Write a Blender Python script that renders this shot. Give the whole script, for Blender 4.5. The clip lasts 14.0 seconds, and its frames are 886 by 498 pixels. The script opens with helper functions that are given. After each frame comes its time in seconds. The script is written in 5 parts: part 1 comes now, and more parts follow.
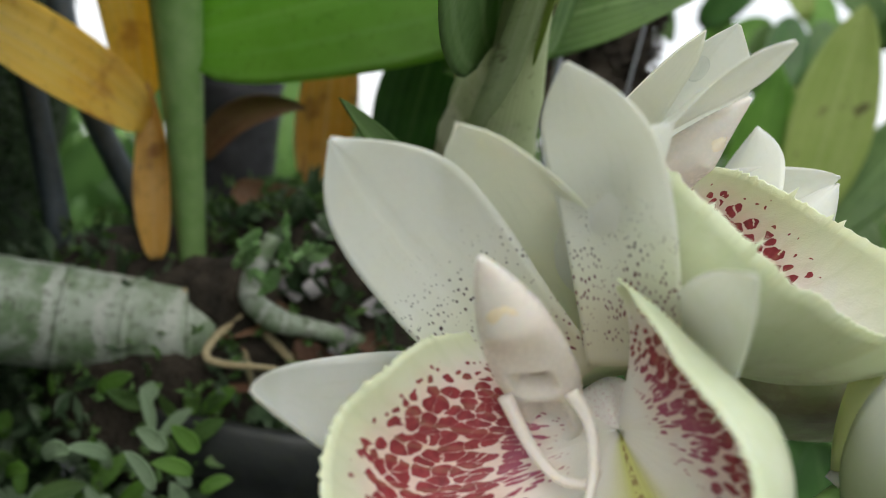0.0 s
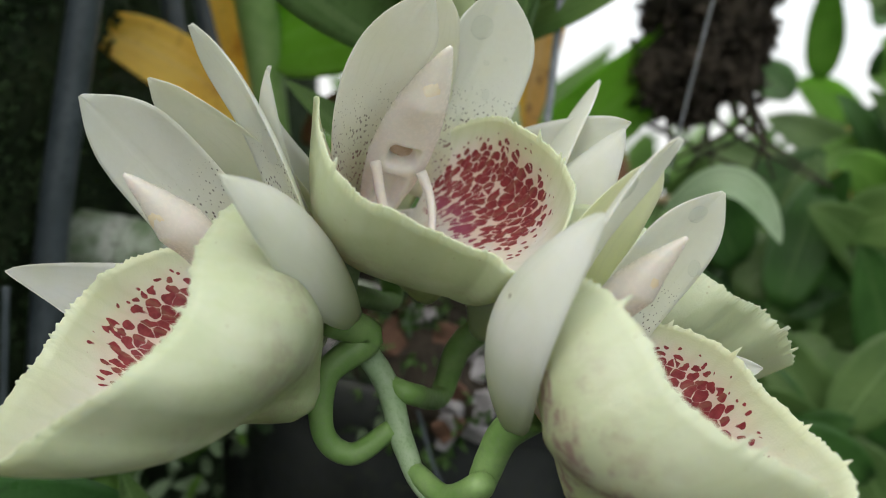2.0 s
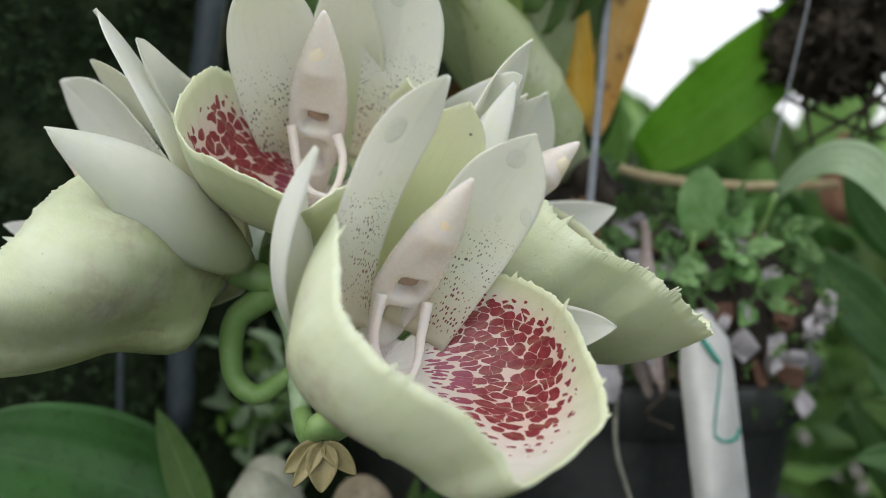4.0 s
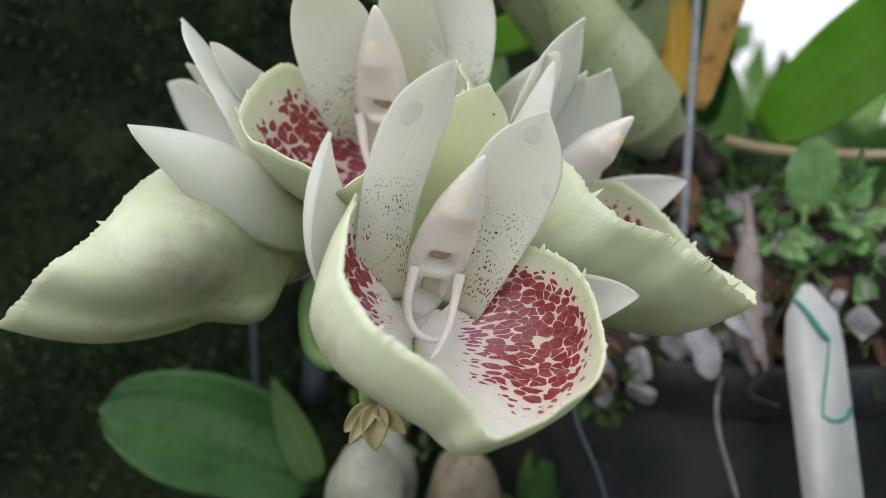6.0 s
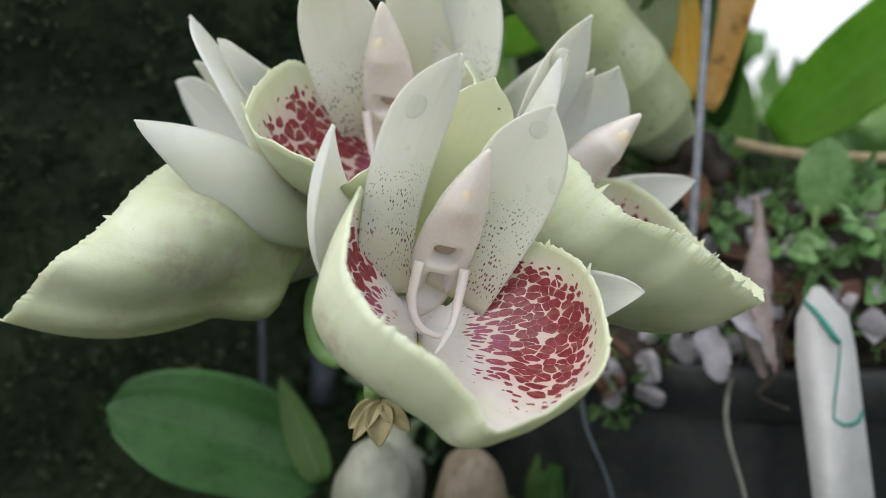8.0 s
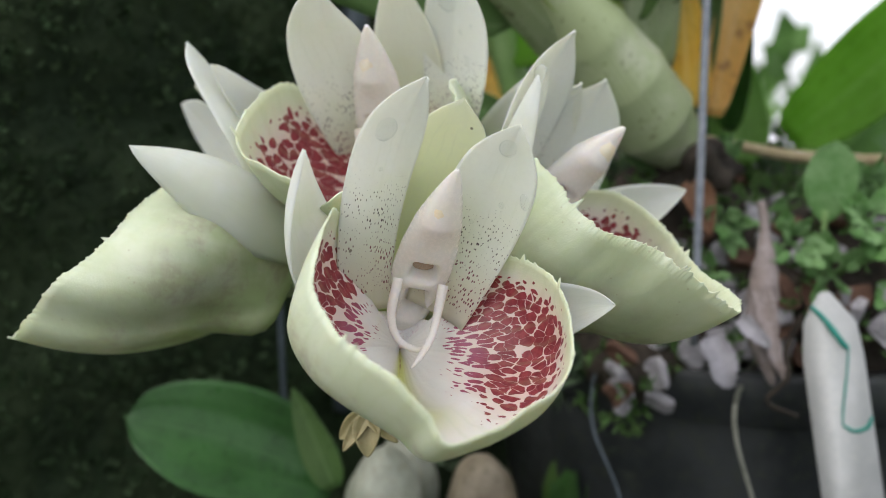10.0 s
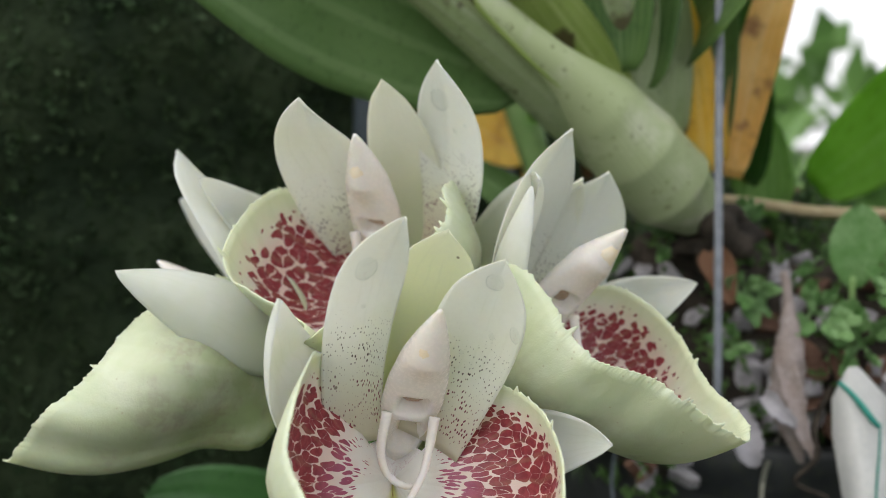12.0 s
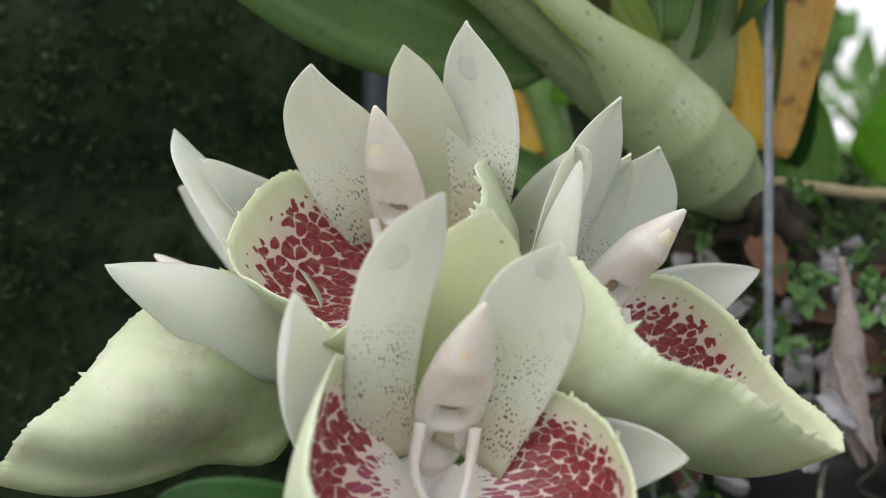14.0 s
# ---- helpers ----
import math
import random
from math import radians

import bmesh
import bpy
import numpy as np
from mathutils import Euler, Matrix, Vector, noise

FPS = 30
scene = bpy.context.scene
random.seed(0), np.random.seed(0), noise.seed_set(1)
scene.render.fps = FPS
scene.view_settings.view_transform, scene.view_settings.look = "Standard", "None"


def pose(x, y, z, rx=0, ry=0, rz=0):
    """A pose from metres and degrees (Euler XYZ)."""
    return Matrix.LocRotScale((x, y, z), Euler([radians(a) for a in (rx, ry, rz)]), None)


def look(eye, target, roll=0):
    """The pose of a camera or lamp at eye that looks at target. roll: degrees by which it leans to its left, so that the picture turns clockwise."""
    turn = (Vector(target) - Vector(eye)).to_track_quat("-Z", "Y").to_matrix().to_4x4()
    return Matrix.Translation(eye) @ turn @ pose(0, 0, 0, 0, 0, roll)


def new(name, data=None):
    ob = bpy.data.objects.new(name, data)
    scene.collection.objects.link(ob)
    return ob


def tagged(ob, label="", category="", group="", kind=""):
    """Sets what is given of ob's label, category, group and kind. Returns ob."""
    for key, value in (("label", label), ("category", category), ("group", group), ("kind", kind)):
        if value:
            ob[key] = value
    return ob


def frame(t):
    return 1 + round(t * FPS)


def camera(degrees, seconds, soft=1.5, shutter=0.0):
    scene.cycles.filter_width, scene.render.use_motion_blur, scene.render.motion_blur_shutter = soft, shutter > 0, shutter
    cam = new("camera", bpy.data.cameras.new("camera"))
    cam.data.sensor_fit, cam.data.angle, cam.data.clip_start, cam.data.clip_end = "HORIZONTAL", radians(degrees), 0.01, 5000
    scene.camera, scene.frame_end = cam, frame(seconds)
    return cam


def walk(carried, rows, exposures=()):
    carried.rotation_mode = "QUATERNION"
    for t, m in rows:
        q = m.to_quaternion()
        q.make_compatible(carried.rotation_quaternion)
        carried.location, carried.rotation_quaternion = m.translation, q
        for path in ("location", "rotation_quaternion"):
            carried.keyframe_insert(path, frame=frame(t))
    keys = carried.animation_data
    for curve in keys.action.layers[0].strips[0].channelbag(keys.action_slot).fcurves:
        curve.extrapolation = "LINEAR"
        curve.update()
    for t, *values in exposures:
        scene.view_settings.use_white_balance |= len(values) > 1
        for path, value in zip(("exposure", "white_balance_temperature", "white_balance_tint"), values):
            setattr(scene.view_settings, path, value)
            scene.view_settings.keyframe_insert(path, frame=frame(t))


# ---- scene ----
cam = camera(53.8, 14.0, soft=0.8)
cam.data.dof.use_dof = True
cam.data.dof.focus_distance = 0.165
cam.data.dof.aperture_fstop = 12.5
PATH = [
    (0, (0.0192, -0.0035, 1.5063), (0.1573, 1.9837, 1.3272), 7.29),
    (0.5, (0.0398, -0.0102, 1.5141), (0.1572, 1.9753, 1.3045), 7.34),
    (1, (0.0767, -0.011, 1.5146), (-0.105, 1.964, 1.2575), 5.14),
    (1.5, (0.1081, -0.0113, 1.5092), (-0.2993, 1.9298, 1.2526), 5.96),
    (2, (0.1386, -0.0143, 1.5072), (-0.5414, 1.8507, 1.2634), 6.06),
    (2.5, (0.1452, -0.015, 1.507), (-0.6976, 1.7836, 1.2731), 5.02),
    (2.7, (0.1566, -0.0074, 1.5108), (-0.7693, 1.7459, 1.2492), 5.07),
    (4.8, (0.2271, 0.0266, 1.4996), (-1.1995, 1.4036, 1.2378), 2.56),
    (5, (0.2269, 0.0226, 1.5037), (-1.2336, 1.3606, 1.2267), 2.1),
    (5.5, (0.2367, 0.0335, 1.5005), (-1.3122, 1.2647, 1.2086), 1.62),
    (6, (0.2427, 0.0377, 1.5041), (-1.3239, 1.2381, 1.1803), 1.27),
    (6.5, (0.2428, 0.0382, 1.4984), (-1.3423, 1.2216, 1.2032), 1.27),
    (7, (0.243, 0.0355, 1.4992), (-1.3339, 1.2294, 1.2025), 1.33),
    (7.2, (0.243, 0.0376, 1.5001), (-1.3363, 1.2278, 1.201), 1.4),
    (9.3, (0.251, 0.0406, 1.5041), (-1.3812, 1.1512, 1.184), -0.58),
    (9.5, (0.2562, 0.0447, 1.5052), (-1.399, 1.1196, 1.1814), -0.93),
    (10, (0.2545, 0.0474, 1.5051), (-1.3936, 1.1395, 1.2037), -0),
    (10.5, (0.2557, 0.052, 1.5062), (-1.4365, 1.0751, 1.207), -0.71),
    (11, (0.2533, 0.0458, 1.509), (-1.4249, 1.0858, 1.1891), -0.83),
    (11.5, (0.2511, 0.0468, 1.5174), (-1.4212, 1.0973, 1.2013), -1.53),
    (12, (0.2514, 0.0616, 1.5275), (-1.4475, 1.0759, 1.236), -1.97),
    (12.5, (0.2395, 0.0591, 1.5265), (-1.4459, 1.0947, 1.2316), -2.06),
    (13, (0.2314, 0.0549, 1.5246), (-1.4486, 1.0991, 1.2293), -1.94),
    (13.5, (0.2342, 0.0602, 1.525), (-1.4599, 1.0823, 1.2327), -2.19),
    (14, (0.2294, 0.0679, 1.5222), (-1.4736, 1.0741, 1.2268), -2.85),
]
walk(cam, [(t, look(eye, target, roll)) for t, eye, target, roll in PATH],
     [(0, 0.66, 6700, 8), (1.0, 0.50, 6800, 7), (2.7, 0.58, 6800, 7), (4.8, 0.68, 6450, 12), (10.5, 0.76, 6450, 13), (12, 0.72, 6650, 11), (14, 0.70, 6650, 11)])

# ---------------------------------------------------------------- light
world = bpy.data.worlds.new("sky")
scene.world = world
world.use_nodes = True
wn = world.node_tree.nodes
sky = wn.new("ShaderNodeTexSky")
sky.sky_type, sky.sun_disc = "NISHITA", False
sky.sun_elevation, sky.sun_rotation = radians(54), radians(186)
sky.air_density, sky.dust_density, sky.ozone_density = 1.0, 4.0, 0.6
wn["Background"].inputs["Strength"].default_value = 0.145
cloud = wn.new("ShaderNodeMixRGB")
cloud.inputs[0].default_value, cloud.inputs[2].default_value = 0.75, (6.2, 6.3, 6.6, 1.0)
world.node_tree.links.new(sky.outputs[0], cloud.inputs[1])
world.node_tree.links.new(cloud.outputs[0], wn["Background"].inputs["Color"])
sun = new("sun", bpy.data.lights.new("sun", "SUN"))
sun.data.energy, sun.data.angle, sun.data.color = 1.1, radians(70), (0.98, 1.0, 0.95)
sun.matrix_world = look((-0.10, -1.30, 3.35), (0.05, 0.1, 1.4))


# ---------------------------------------------------------------- materials
class Mat:
    """A small wrapper to write node materials in few lines."""

    def __init__(self, name):
        self.m = bpy.data.materials.new(name)
        self.m.use_nodes = True
        self.t = self.m.node_tree
        self.n = self.t.nodes
        self.p = self.n["Principled BSDF"]
        self.out = self.n["Material Output"]

    def add(self, kind, props=None, **ins):
        nd = self.n.new(kind)
        for k, v in (props or {}).items():
            if k == "op":
                nd.operation = v
            elif k == "blend":
                nd.blend_type = v
            elif k == "dim":
                nd.voronoi_dimensions = v
            elif k == "attr":
                nd.attribute_name = v
        for k, v in ins.items():
            self.put(nd, k.replace("_", " "), v)
        return nd

    def put(self, nd, key, v):
        sock = nd.inputs[int(key)] if key.isdigit() else nd.inputs[key]
        if isinstance(v, bpy.types.NodeSocket):
            self.t.links.new(v, sock)
        else:
            sock.default_value = v

    def attr(self, name):
        return self.add("ShaderNodeAttribute", {"attr": name}).outputs["Fac"]

    def where(self):
        return self.add("ShaderNodeTexCoord").outputs["Object"]

    def math(self, op, a, b=0.0, c=0.0):
        nd = self.n.new("ShaderNodeMath")
        nd.operation = op
        for i, v in enumerate((a, b, c)):
            self.put(nd, str(i), v)
        return nd.outputs[0]

    def step(self, v, lo, hi, a=0.0, b=1.0):
        nd = self.n.new("ShaderNodeMapRange")
        nd.interpolation_type = "SMOOTHSTEP"
        for k, q in (("Value", v), ("From Min", lo), ("From Max", hi), ("To Min", a), ("To Max", b)):
            self.put(nd, k, q)
        return nd.outputs[0]

    def noise(self, scale, detail=4.0, rough=0.55, vec=None):
        nd = self.add("ShaderNodeTexNoise", Scale=scale, Detail=detail, Roughness=rough)
        self.put(nd, "Vector", vec if vec is not None else self.where())
        return nd.outputs["Fac"]

    def mix(self, f, a, b, blend="MIX"):
        nd = self.n.new("ShaderNodeMixRGB")
        nd.blend_type = blend
        for i, v in enumerate((f, a, b)):
            if isinstance(v, tuple):
                v = (*v[:3], 1.0)
            self.put(nd, str(i), v)
        return nd.outputs[0]

    def bump(self, h, strength, dist):
        nd = self.add("ShaderNodeBump", Strength=strength, Distance=dist, Height=h)
        self.put(self.p, "Normal", nd.outputs[0])
        return nd.outputs[0]

    def done(self, col, rough=0.5, spec=0.5, sss=0.0, trans=0.0, metal=0.0):
        self.put(self.p, "Base Color", (*col, 1.0) if isinstance(col, tuple) else col)
        self.put(self.p, "Roughness", rough)
        self.put(self.p, "Specular IOR Level", spec)
        self.put(self.p, "Metallic", metal)
        if sss:
            self.put(self.p, "Subsurface Weight", sss)
            self.p.inputs["Subsurface Radius"].default_value = (1.0, 0.8, 0.5)
            self.p.inputs["Subsurface Scale"].default_value = 0.002
        if trans:
            tr = self.add("ShaderNodeBsdfTranslucent")
            self.put(tr, "Color", (*col, 1.0) if isinstance(col, tuple) else col)
            mx = self.add("ShaderNodeMixShader")
            self.put(mx, "0", trans)
            self.t.links.new(self.p.outputs[0], mx.inputs[1])
            self.t.links.new(tr.outputs[0], mx.inputs[2])
            self.t.links.new(mx.outputs[0], self.out.inputs["Surface"])
        return self.m


def petal_material(name, white, green, green_from, dots):
    """White petal, greener towards its base, with rows of dark dots low on the inner face."""
    m = Mat(name)
    pt, pv, inner = m.attr("along"), m.attr("across"), m.attr("inner")
    g = m.step(pt, green_from, 0.05)
    veins = m.math("MULTIPLY", m.math("SINE", m.math("ADD", m.math("MULTIPLY", pv, 26.0), m.math("MULTIPLY", m.noise(140.0, 3.0), 9.0))), m.step(m.noise(90.0, 2.0), 0.35, 0.65, 0.1, 0.5))
    col = m.mix(m.math("MULTIPLY", g, 0.85), white, green)
    col = m.mix(m.step(m.noise(60.0, 3.0), 0.38, 0.72, 0.0, 0.30), col, green)
    col = m.mix(m.step(m.noise(900.0), 0.35, 0.75, 0.0, 0.14), col, (0.74, 0.74, 0.68))
    mark = m.add("ShaderNodeTexVoronoi", Vector=m.where(), Scale=95.0)
    col = m.mix(m.step(mark.outputs["Distance"], 0.045, 0.03, 0.0, 0.75), col, (0.14, 0.10, 0.06))
    col = m.mix(m.step(veins, 0.25, 0.5, 0.0, 0.10), col, (0.62, 0.66, 0.52))
    if dots:
        vec = m.add("ShaderNodeCombineXYZ", X=m.math("MULTIPLY", pv, 9.0), Y=m.math("MULTIPLY", pt, 24.0))
        vo = m.add("ShaderNodeTexVoronoi", {"dim": "2D"}, Vector=vec.outputs[0], Scale=1.25, Randomness=0.9)
        here = m.math("MULTIPLY", m.step(pt, 0.72, 0.30), m.step(pt, 0.02, 0.10))
        here = m.math("MULTIPLY", here, m.step(m.noise(260.0, 2.0), 0.32, 0.66, 0.15, 1.0))
        lim = m.math("MULTIPLY", here, 0.25)
        dot = m.step(m.math("SUBTRACT", lim, vo.outputs["Distance"]), -0.02, 0.06)
        dot = m.math("MULTIPLY", dot, m.step(inner, 0.4, 0.6))
        blush = m.math("MULTIPLY", m.step(pt, 0.34, 0.10), m.step(inner, 0.4, 0.6))
        col = m.mix(m.math("MULTIPLY", blush, 0.22), col, (0.52, 0.25, 0.27))
        col = m.mix(dot, col, m.mix(m.step(pt, 0.20, 0.42), (0.20, 0.035, 0.07), (0.055, 0.03, 0.04)))
    fine = m.math("ADD", m.noise(2600.0, 3.0), m.math("MULTIPLY", veins, 0.25))
    m.bump(fine, 0.12, 0.0004)
    return m.done(col, m.step(m.noise(500.0), 0.3, 0.7, 0.30, 0.46), 0.45, 0.3, 0.50)


def lip_material(name, stain, seed, base, rim):
    """Pale yellow-green lip with two dark red, broken patches inside and a yellow pit between them."""
    m = Mat(name)
    pu, ps, inner = m.attr("along"), m.attr("across"), m.attr("inner")
    ins = m.step(inner, 0.4, 0.6)
    absS = m.math("ABSOLUTE", ps)
    out_col = m.mix(m.step(pu, 0.35, 1.0), base, rim)
    out_col = m.mix(m.step(m.noise(85.0), 0.38, 0.72, 0.0, 0.5), out_col, (0.66, 0.70, 0.58))
    if stain:
        st = m.math("MULTIPLY", m.step(m.noise(110.0 + seed, 3.0), 0.44, 0.58), m.step(m.noise(520.0, 3.0), 0.38, 0.6, 0.25, 1.0))
        out_col = m.mix(m.math("MULTIPLY", st, m.step(pu, 0.92, 0.6, 0.0, 0.85 * stain)), out_col, (0.30, 0.19, 0.18))
    speck = m.add("ShaderNodeTexVoronoi", Vector=m.where(), Scale=330.0)
    out_col = m.mix(m.step(speck.outputs["Distance"], 0.09, 0.05, 0.0, 0.55 if stain else 0.2), out_col, (0.40, 0.38, 0.24))
    in_col = m.mix(m.step(pu, 0.70, 1.0), (0.83, 0.81, 0.76), (0.68, 0.73, 0.52))
    in_col = m.mix(m.math("MULTIPLY", m.step(pu, 0.62, 0.30), m.step(absS, 0.30, 0.04)), in_col, (0.60, 0.62, 0.20))
    pit = m.math("MULTIPLY", m.step(pu, 0.46, 0.38), m.math("MULTIPLY", m.step(absS, 0.055, 0.02), m.step(m.noise(900.0, 2.0), 0.35, 0.6)))
    in_col = m.mix(m.math("MULTIPLY", pit, 0.8), in_col, (0.26, 0.15, 0.05))
    wob = m.math("MULTIPLY", m.math("SUBTRACT", m.noise(210.0 + seed, 2.0), 0.5), 0.55)
    du = m.math("DIVIDE", m.math("SUBTRACT", pu, 0.53), 0.35)
    ds = m.math("DIVIDE", m.math("SUBTRACT", absS, 0.65), 0.37)
    dist = m.math("ADD", m.math("SQRT", m.math("ADD", m.math("MULTIPLY", du, du), m.math("MULTIPLY", ds, ds))), wob)
    here = m.step(dist, 1.22, 0.55)
    vec = m.add("ShaderNodeCombineXYZ", X=m.math("ADD", m.math("MULTIPLY", ps, 34.0), seed), Y=m.math("MULTIPLY", pu, 14.5))
    wv = m.add("ShaderNodeTexNoise", Vector=vec.outputs[0], Scale=0.7, Detail=1.0)
    wvec = m.add("ShaderNodeVectorMath", {"op": "ADD"})
    m.put(wvec, "0", vec.outputs[0])
    m.put(wvec, "1", wv.outputs["Color"])
    wf = m.add("ShaderNodeTexNoise", Vector=vec.outputs[0], Scale=1.7, Detail=2.0)
    ragged = m.add("ShaderNodeMixRGB", {"blend": "ADD"})
    for key, sock in (("0", 0.35), ("1", wvec.outputs[0]), ("2", wf.outputs["Color"])):
        m.put(ragged, key, sock)
    wvec = ragged
    vo = m.add("ShaderNodeTexVoronoi", {"dim": "2D"}, Vector=wvec.outputs[0], Scale=1.0, Randomness=1.0)
    ve = m.add("ShaderNodeTexVoronoi", {"dim": "2D"}, Vector=wvec.outputs[0], Scale=1.0, Randomness=1.0)
    ve.feature = "DISTANCE_TO_EDGE"
    gap = m.math("MULTIPLY", m.step(m.noise(330.0, 2.0), 0.44, 0.66, -0.04, 0.10), m.step(here, 1.0, 0.6, 0.6, 1.8))
    cell = m.step(m.math("SUBTRACT", ve.outputs["Distance"], gap), -0.02, 0.06)
    dot = m.step(m.math("SUBTRACT", m.math("MULTIPLY", here, 0.66), vo.outputs["Distance"]), -0.02, 0.05)
    blot = m.math("MULTIPLY", cell, dot)
    red = m.mix(m.step(m.noise(700.0), 0.3, 0.7), (0.33, 0.050, 0.062), (0.22, 0.026, 0.038))
    red = m.mix(m.step(pu, 0.42, 0.28, 0.0, 0.6), red, (0.44, 0.12, 0.22))
    ground = m.mix(m.math("MULTIPLY", here, 0.45), in_col, (0.70, 0.38, 0.34))
    in_col = m.mix(m.math("MULTIPLY", blot, m.step(here, 0.02, 0.12)), ground, red)
    col = m.mix(ins, out_col, in_col)
    vein = m.math("SINE", m.math("ADD", m.math("MULTIPLY", ps, 95.0), m.math("MULTIPLY", m.noise(90.0, 2.0), 10.0)))
    col = m.mix(m.math("MULTIPLY", m.step(vein, 0.5, 1.0, 0.0, 0.10), m.step(pu, 0.2, 0.6)), col, (0.46, 0.54, 0.28))
    swell = m.math("ADD", m.math("MULTIPLY", m.noise(70.0, 2.0), 3.0), m.math("MULTIPLY", vein, 0.12))
    m.bump(m.math("ADD", swell, m.math("ADD", m.noise(420.0, 3.0), m.math("MULTIPLY", m.noise(3000.0, 2.0), 0.4))), 0.25, 0.0007)
    return m.done(col, m.step(m.noise(240.0, 3.0), 0.3, 0.7, 0.28, 0.44), 0.5, 0.3, 0.28)


def plain(name, a, b, scale, rough=0.6, spec=0.4, bump=0.3, depth=0.001, trans=0.0, c=None, sss=0.0):
    """Two tones mottled at two scales, with fine relief."""
    m = Mat(name)
    n1, n2 = m.noise(scale, 5.0, 0.6), m.noise(scale * 7.0, 4.0, 0.6)
    col = m.mix(m.step(n1, 0.32, 0.68), a, b)
    col = m.mix(m.step(n2, 0.48, 0.72, 0.0, 0.55), col, c or tuple(0.55 * q for q in a))
    m.bump(m.math("ADD", n1, m.math("MULTIPLY", n2, 0.5)), bump, depth)
    return m.done(col, m.step(n2, 0.3, 0.7, max(0.05, rough - 0.1), min(1.0, rough + 0.1)), spec, sss, trans)


def leaf_material(name, a, b, vein, freq, rough=0.38, blotch=None, amount=0.0, trans=0.42):
    """A leaf with lengthwise veins, a pale midrib and, where given, blotches."""
    m = Mat(name)
    pt, pv = m.attr("along"), m.attr("across")
    col = m.mix(m.step(m.noise(45.0), 0.3, 0.7), a, b)
    v = m.math("SINE", m.math("MULTIPLY", pv, freq))
    col = m.mix(m.step(v, 0.55, 1.0, 0.0, 0.28), col, vein)
    col = m.mix(m.step(m.math("ABSOLUTE", pv), 0.07, 0.01, 0.0, 0.6), col, vein)
    col = m.mix(m.step(m.noise(380.0, 5.0), 0.52, 0.75, 0.0, 0.35), col, tuple(0.5 * q for q in a))
    if blotch:
        col = m.mix(m.step(m.noise(70.0, 3.0), 0.60 - 0.2 * amount, 0.70, 0.0, 0.9), col, blotch)
    m.bump(m.math("ADD", v, m.noise(900.0, 3.0)), 0.22, 0.0006)
    return m.done(col, m.step(m.noise(300.0), 0.3, 0.7, rough - 0.08, rough + 0.12), 0.5, 0.0, trans)


PETAL = petal_material("petal_white", (0.85, 0.865, 0.81), (0.76, 0.79, 0.60), 0.50, True)
SEPAL = petal_material("sepal_white_green", (0.83, 0.84, 0.80), (0.56, 0.63, 0.38), 0.55, False)
DORSAL = petal_material("dorsal_white_green", (0.87, 0.88, 0.79), (0.74, 0.78, 0.54), 0.95, False)
DORSAL_GREEN = petal_material("dorsal_yellow_green", (0.86, 0.88, 0.70), (0.74, 0.80, 0.42), 1.1, False)
# Three flowers' lips: base and rim darkened in colour to stand for shade.
LIP_SHADED = lip_material("lip_spotted_shaded", 0.35, 3.0, (0.40, 0.49, 0.26), (0.53, 0.60, 0.41))
LIP_STAINED = lip_material("lip_spotted_stained", 1.0, 11.0, (0.46, 0.54, 0.30), (0.62, 0.68, 0.50))
COLUMN = plain("column_cream", (0.85, 0.81, 0.77), (0.86, 0.84, 0.81), 180.0, 0.25, 0.5, 0.12, 0.0004, 0.40, (0.87, 0.81, 0.77), 0.4)
CAP = plain("anther_cap_buff", (0.82, 0.70, 0.48), (0.84, 0.76, 0.62), 150.0, 0.35, 0.5, 0.12, 0.0004, 0.1, (0.76, 0.63, 0.46), 0.3)
THROAT = plain("throat_white", (0.86, 0.82, 0.79), (0.88, 0.86, 0.83), 260.0, 0.35, 0.45, 0.15, 0.0004, 0.25, (0.62, 0.42, 0.45), 0.2)
CAVITY = plain("cavity_buff", (0.34, 0.24, 0.17), (0.42, 0.31, 0.24), 400.0, 0.3, 0.5)
STEM = plain("stem_green", (0.16, 0.30, 0.08), (0.24, 0.38, 0.14), 120.0, 0.45, 0.45, 0.2, 0.0006, 0.1, (0.20, 0.30, 0.14))
RACHIS = plain("rachis_grey_green", (0.24, 0.36, 0.20), (0.32, 0.42, 0.28), 150.0, 0.5, 0.4, 0.2, 0.0006, 0.0, (0.18, 0.28, 0.14))
BUDS = plain("bud_buff", (0.22, 0.20, 0.09), (0.30, 0.26, 0.13), 200.0, 0.5, 0.4, 0.25, 0.0006, 0.1, (0.25, 0.17, 0.08))
LEAF = leaf_material("leaf_green", (0.075, 0.16, 0.040), (0.13, 0.23, 0.065), (0.24, 0.38, 0.14), 30.0)
LEAF_BRIGHT = leaf_material("leaf_bright_green", (0.13, 0.30, 0.045), (0.21, 0.41, 0.08), (0.28, 0.50, 0.12), 24.0, trans=0.6)
SHEATH = leaf_material("sheath_pale_green", (0.36, 0.45, 0.22), (0.46, 0.54, 0.32), (0.52, 0.58, 0.38), 18.0, 0.4, (0.10, 0.08, 0.04), 0.05)
# Leaf green with the glow of backlight put into its base colour.
LEAF_LIT = leaf_material("leaf_lit_green", (0.25, 0.50, 0.07), (0.33, 0.60, 0.11), (0.38, 0.63, 0.16), 16.0, trans=0.82)
LEAF_DARK = leaf_material("leaf_dark_green", (0.030, 0.10, 0.018), (0.06, 0.17, 0.035), (0.12, 0.22, 0.07), 24.0)
